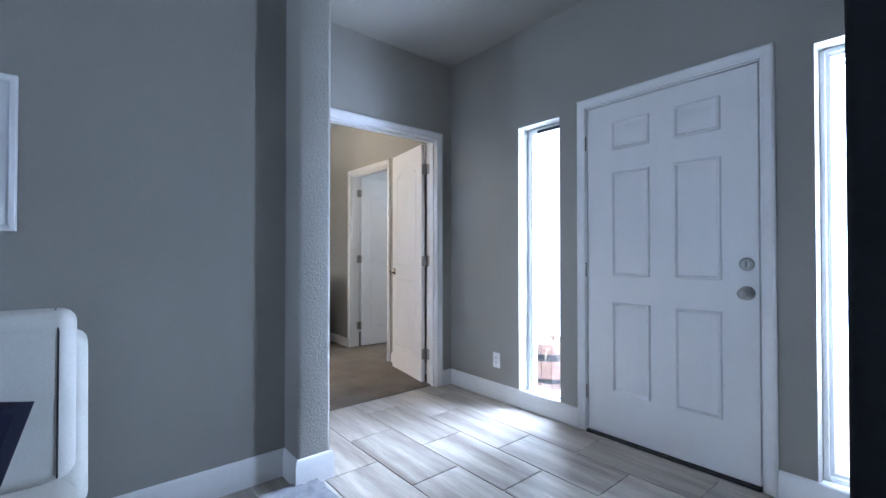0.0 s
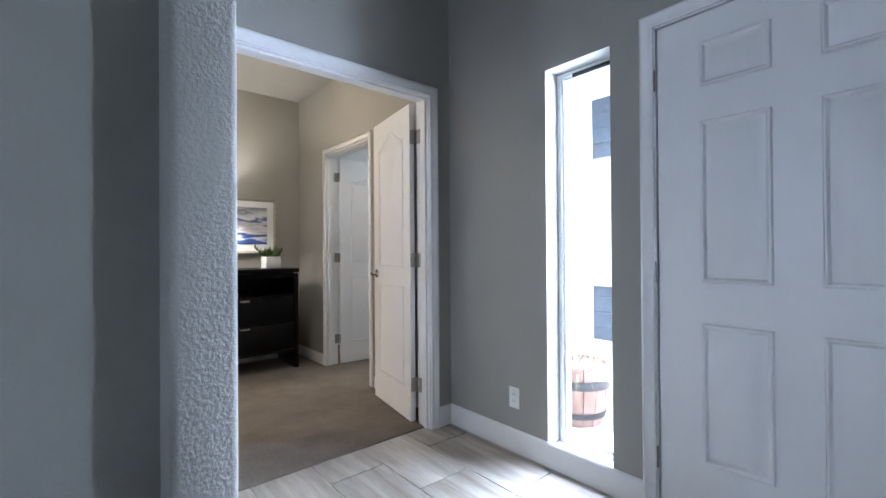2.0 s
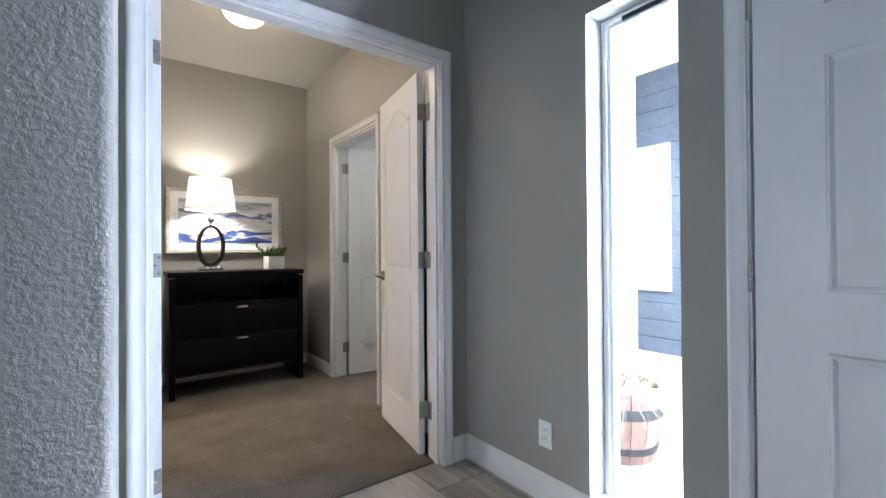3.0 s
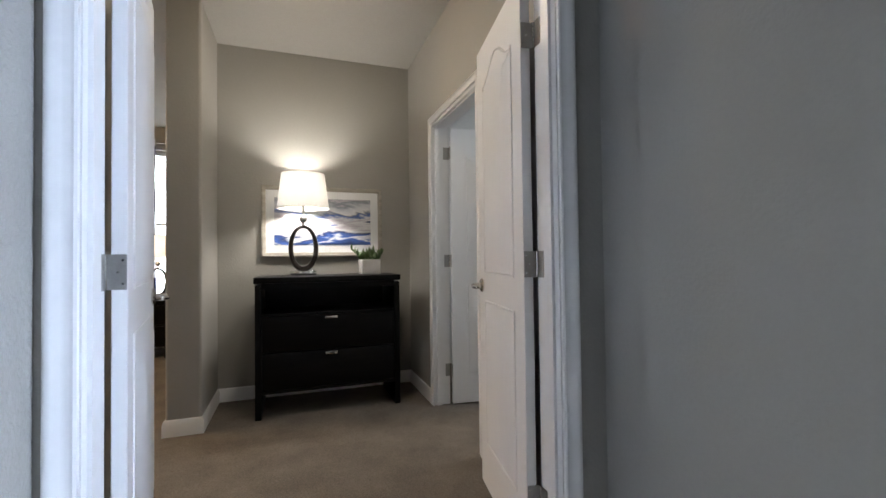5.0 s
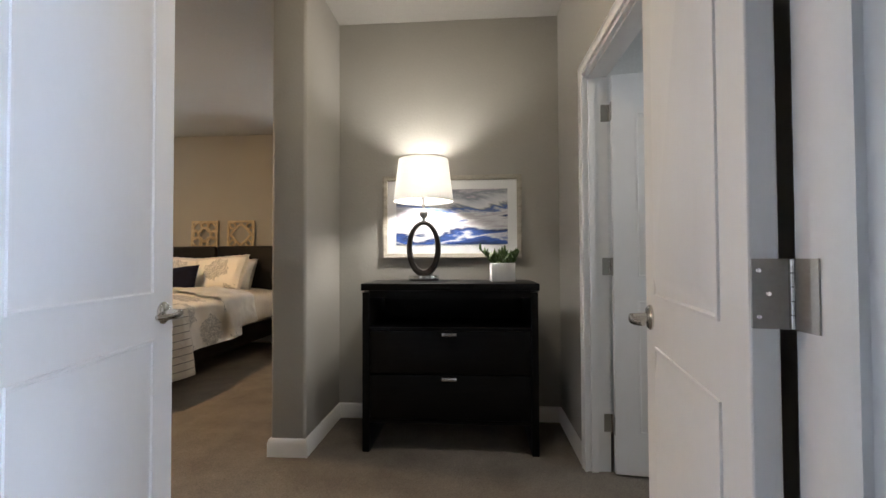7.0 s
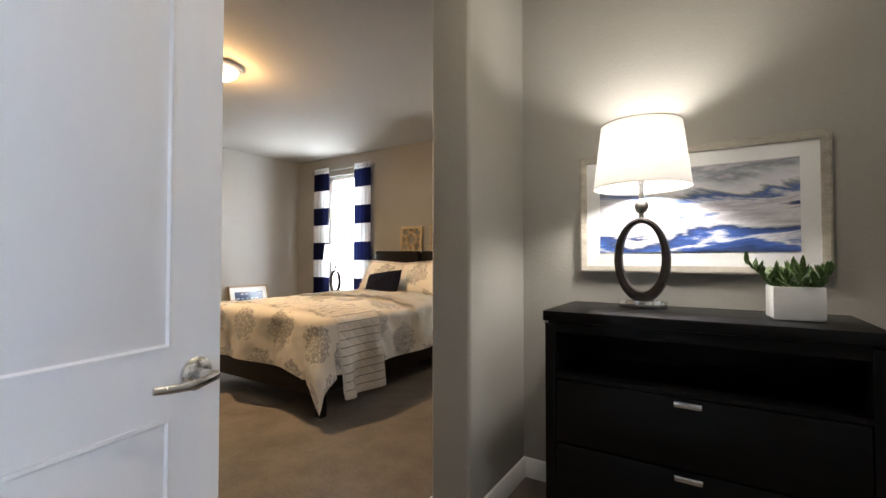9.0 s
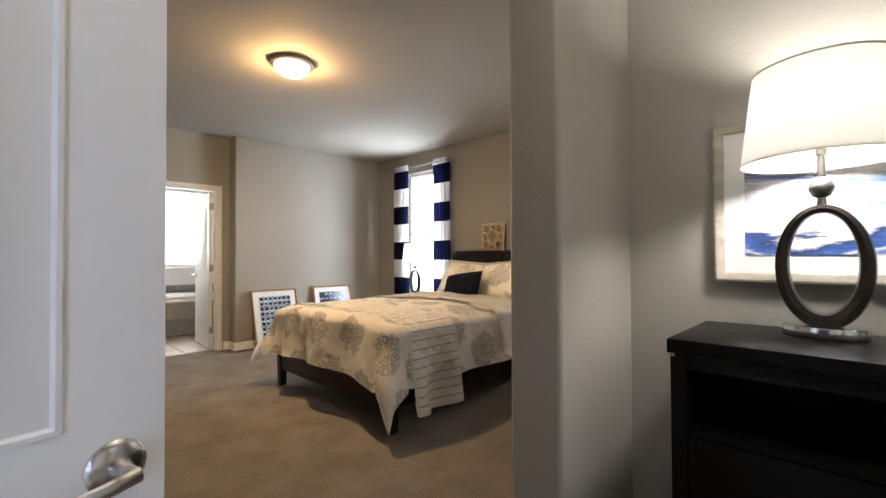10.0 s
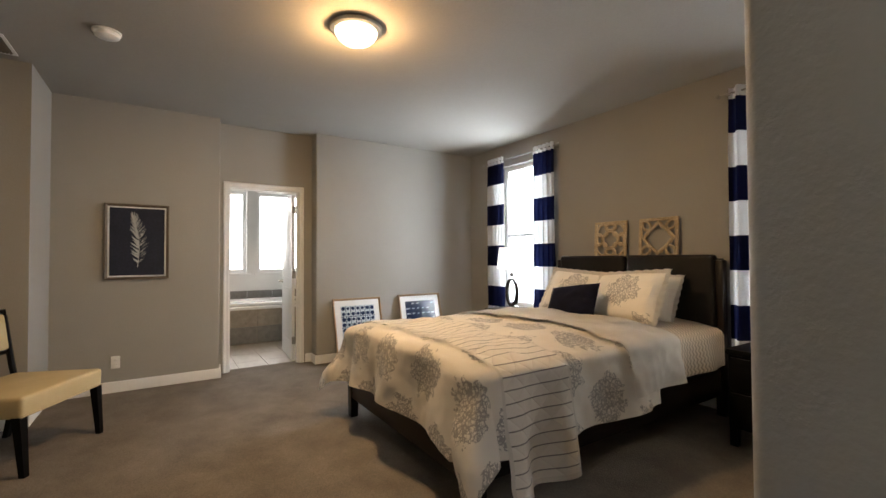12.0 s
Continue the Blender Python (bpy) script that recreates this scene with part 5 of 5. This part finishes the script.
def feather_mesh():
    bm = bmesh.new()
    rng = random.Random(5)

    def spine(t):
        return 0.035 * math.sin(2.8 * t) - 0.045 * t, -0.235 + 0.47 * t

    def strip(pts, w0, w1):
        prev = None
        for i, (x, z) in enumerate(pts):
            w = w0 + (w1 - w0) * i / (len(pts) - 1)
            cur = (bm.verts.new((x - w, 0, z - w * 0.4)), bm.verts.new((x + w, 0, z + w * 0.4)))
            if prev:
                bm.faces.new((prev[0], prev[1], cur[1], cur[0]))
            prev = cur
    strip([spine(i / 20) for i in range(21)], 0.003, 0.0012)
    for i in range(38):
        t = 0.10 + 0.9 * i / 37
        if 0.14 < t < 0.18 or i in (11, 19, 28):
            continue
        x, z = spine(t)
        wd = 0.075 * math.sin(math.pi * min(max(t * 0.93 + 0.05, 0), 1)) ** 0.6 * rng.uniform(0.55, 1.0)
        for s in (-1, 1):
            pts = [(x + s * wd * k / 5, z + 0.06 * (k / 5) ** 1.3 * (0.5 + t * 0.6)) for k in range(6)]
            strip(pts, 0.0068, 0.0016)
    for f in list(bm.faces):
        f.normal_update()
        if f.normal.y > 0:
            f.normal_flip()
    return bm


part("feather_drawing", feather_mesh(), PALEINK, feather, "pale feather drawing", pose(0.0, -0.0135, 0.35))


def leaning_print(label, y, w, h, kind, lean):
    f, pr = framed("picture_frame", label, pose(-3.735 + 0.014 + h * math.sin(radians(lean)) , y, 0.006, -lean, 0, 90), w, h, 0.022, 0.022, OAK, 0.07, PALEGLZ if kind == 0 else NAVYGLZ, MATGLZ, "leaning prints")
    q = 0.022 + 0.07
    pw, ph = w - 2 * q, h - 2 * q
    bm = bmesh.new()
    rng = random.Random(int(y * 10))
    if kind == 0:
        nx, nz = 7, 9
        for i in range(nx):
            for j in range(nz):
                cx, cz = -pw / 2 + pw * (i + 0.5) / nx, q + ph * (j + 0.5) / nz
                r = pw / nx * rng.uniform(0.30, 0.44)
                vs = [bm.verts.new((cx + r * math.cos(k * math.pi / 6 + 0.3) * rng.uniform(0.85, 1.05), -0.0125, cz + r * math.sin(k * math.pi / 6 + 0.3) * rng.uniform(0.85, 1.05))) for k in range(12)]
                bm.faces.new(vs[::-1])
        tagged(part("dot_pattern", bm, NAVYGLZ, f, "indigo dyed dots"), kind="stuff")
        bm = bmesh.new()
        for i in range(1, nx):
            x = -pw / 2 + pw * i / nx
            vs = [bm.verts.new(v) for v in ((x - 0.004, -0.0121, q), (x + 0.004, -0.0121, q), (x + 0.004, -0.0121, q + ph), (x - 0.004, -0.0121, q + ph))]
            bm.faces.new(vs)
        for j in range(1, nz, 2):
            z = q + ph * j / nz
            vs = [bm.verts.new(v) for v in ((-pw / 2, -0.0122, z - 0.004), (pw / 2, -0.0122, z - 0.004), (pw / 2, -0.0122, z + 0.004), (-pw / 2, -0.0122, z + 0.004))]
            bm.faces.new(vs)
        tagged(part("grid_pattern", bm, NAVYGLZ, f), kind="stuff")
    else:
        for i in range(6):
            for j in range(9):
                if rng.random() < 0.75:
                    cx, cz = -pw / 2 + pw * (i + 0.5) / 6, q + ph * (j + 0.5) / 9
                    a, b = pw / 14 * rng.uniform(0.4, 1.1), ph / 60
                    vs = [bm.verts.new(v) for v in ((cx - a, -0.0122, cz - b), (cx + a, -0.0122, cz - b * 0.4), (cx + a * 0.9, -0.0122, cz + b), (cx - a, -0.0122, cz + b * 0.6))]
                    bm.faces.new(vs)
        tagged(part("dash_pattern", bm, PALEGLZ, f, "pale dyed dashes"), kind="stuff")


leaning_print("indigo dotted print in an oak frame, leaning on the wall", 6.25, 0.62, 0.775, 0, 15)
leaning_print("dark indigo print in an oak frame, leaning on the wall", 7.14, 0.63, 0.78, 1, 14)


def slipper_chair(m):
    c = thing("accent_chair", "cream upholstered accent chair with black wooden frame", "chair", m)
    seat = soft_block(-0.31, 0.31, -0.58, 0.0, 0.33, 0.455, 0.022, 3, 0.002)
    for v in seat.verts:
        v.co.z += 0.02 * (v.co.y + 0.3)
    part("seat", seat, CREAM, c)
    part("seat_piping", tube([(-0.308, 0.0, 0.345), (0.308, 0.0, 0.345)], 0.004, 6), CREAM, c)
    for x in (-0.285, 0.285):
        for y, lean in ((-0.03, 0.03), (-0.53, -0.08)):
            bm = boxed(x - 0.024, x + 0.024, y - 0.024, y + 0.024, 0, 0.345)
            for v in bm.verts:
                if v.co.z < 0.01:
                    v.co.y += lean
                    v.co.x += (x - v.co.x) * 0.35
                    v.co.y += (y + lean - v.co.y) * 0.35
            part("leg", bm, BLACKWOOD, c)
        part("back_post", tube([(x, -0.54, 0.33), (x, -0.58, 0.50), (x, -0.64, 0.86)], 0.018, 8), BLACKWOOD, c)
    fr = [(-0.30, -0.61, 0.60), (0.30, -0.61, 0.60), (0.30, -0.655, 0.885), (-0.30, -0.655, 0.885)]
    part("back_frame", tube(fr, 0.017, 8, closed=True), BLACKWOOD, c)
    bp = soft_block(-0.285, 0.285, -0.035, 0.025, -0.125, 0.125, 0.018, 3, 0.002)
    part("backrest", bp, CREAM, c, "cream padded back panel", pose(0, -0.632, 0.742, 9, 0, 0))


slipper_chair(pose(-2.33, 3.715, 0.004, 0, 0, -27) @ Matrix.Diagonal((1.1, 1, 1, 1)))

smoke = thing("smoke_detector", "round white smoke detector on the ceiling", "smoke detector", pose(-2.18, 3.915, H) @ Matrix.Diagonal((1.15, 1.15, 1, 1)))
part("base", lathe([(0, 0), (0.070, 0), (0.070, -0.012), (0, -0.012)], 32), OUTLETM, smoke)
part("cover", lathe([(0, -0.042), (0.045, -0.041), (0.058, -0.034), (0.064, -0.012), (0, -0.011)], 32), OUTLETM, smoke)
vent = thing("ceiling_vent", "dark slatted ceiling air vent", "vent", pose(-2.76, 3.235, H))
part("frame", box(box(box(boxed(-0.18, 0.18, -0.10, -0.08, -0.008, 0), -0.18, 0.18, 0.08, 0.10, -0.008, 0), -0.18, -0.16, -0.08, 0.08, -0.008, 0), 0.16, 0.18, -0.08, 0.08, -0.008, 0), TRIM, vent)
part("backing", boxed(-0.16, 0.16, -0.08, 0.08, -0.002, -0.0005), DARKSLOT, vent)
for i in range(8):
    part("slat", boxed(-0.16, 0.16, -0.009, 0.009, -0.001, 0.001), DARKFRAME, vent, at=pose(0, -0.07 + 0.02 * i, -0.006, 35, 0, 0))

# ---- bathroom ----
tub = thing("bathtub", "white drop-in tub in a tiled deck under the windows", "bathtub", pose(-5.95, 5.4, 0))
part("deck_front", boxed(0.42, 0.45, -1.6, 1.6, 0, 0.50), BATHTILE, tub)
bm = boxed(-0.47, 0.46, -1.6, 1.6, 0.50, 0.545, bevel=0.01)
part("deck_top", bm, TUBW, tub)
rim = boxed(-0.40, 0.40, -0.85, 0.85, 0.546, 0.60, bevel=0.02, seg=3)
top = [f for f in rim.faces if f.normal.z > 0.9 and f.calc_area() > 0.2]
bmesh.ops.inset_region(rim, faces=top, thickness=0.07)
bmesh.ops.translate(rim, vec=(0, 0, -0.045), verts=list({v for f in top for v in f.verts}))
part("basin", rim, TUBW, tub)
for i in range(8):
    for j in range(2):
        part("tile", boxed(0.45, 0.458, -1.6 + i * 0.4 + 0.003, -1.2 + i * 0.4 - 0.003, 0.01 + j * 0.25, 0.01 + j * 0.25 + 0.244, bevel=0.002, seg=1), BATHTILE if j else BATHGREY, tub)
for i in range(8):
    part("tile", boxed(-0.498, -0.49, -1.6 + i * 0.4 + 0.003, -1.2 + i * 0.4 - 0.003, 0.55, 0.72, bevel=0.002, seg=1), BATHGREY, tub)

# ---- pieces of the floors, last ----


PW, PL, GAP = 0.3015, 0.629, 0.006
shared = {}


def lay(x0, x1, y0, y1, parent, z, material=TILE):
    w, l = round(x1 - x0, 4), round(y1 - y0, 4)
    if w < 0.02 or l < 0.02:
        return
    if (w, l, material.name) not in shared:
        shared[w, l, material.name] = mesh_of("tile", boxed(-w / 2, w / 2, -l / 2, l / 2, -0.008, 0, bevel=0.0015, seg=1), material, smooth=False)
    o = new("tile", shared[w, l, material.name])
    o.parent = parent
    o.location = ((x0 + x1) / 2, (y0 + y1) / 2, z)


for c in range(-4, 6):
    xa = 1.570 + (c - 1) * PW
    off = 2.537 if c % 2 else 2.222
    for k in range(-6, 2):
        ya = off + k * PL
        lay(max(xa, 0.2) + GAP / 2, min(xa + PW, 2.80) - GAP / 2, ya + GAP / 2, min(ya + PL, 3.095) - GAP / 2, floor, 0.0)
for i in range(6):
    for j in range(8):
        x0, y0 = -6.62 + i * 0.46, 4.0 + j * 0.32
        if x0 > -5.6:
            lay(x0 + 0.003, min(x0 + 0.46, -4.03) - 0.003, y0 + 0.003, y0 + 0.317, bath_floor, 0.003, BATHTILE)
for i in range(24):
    x0 = 3.03 + i * 0.142
    d = part("deck_board", boxed(x0, x0 + 0.136, -1.5, 4.2, -0.13, -0.118, bevel=0.003, seg=1), DECK, deck)

# tiles of the living room beyond the entry, joined
bm = bmesh.new()
for c in range(-22, 6):
    xa = 1.570 + (c - 1) * PW
    off = 2.537 if c % 2 else 2.222
    for k in range(-11, 2):
        ya = off + k * PL
        if c >= -4 and k >= -6:
            continue
        x0, x1, y0, y1 = max(xa, -4.0) + GAP / 2, min(xa + PW, 2.80) - GAP / 2, max(ya, -3.9) + GAP / 2, min(ya + PL, 2.41) - GAP / 2
        if x1 - x0 > 0.02 and y1 - y0 > 0.02:
            box(bm, x0, x1, y0, y1, -0.008, 0.0)
tagged(part("tile_field", bm, TILE, floor), kind="stuff")
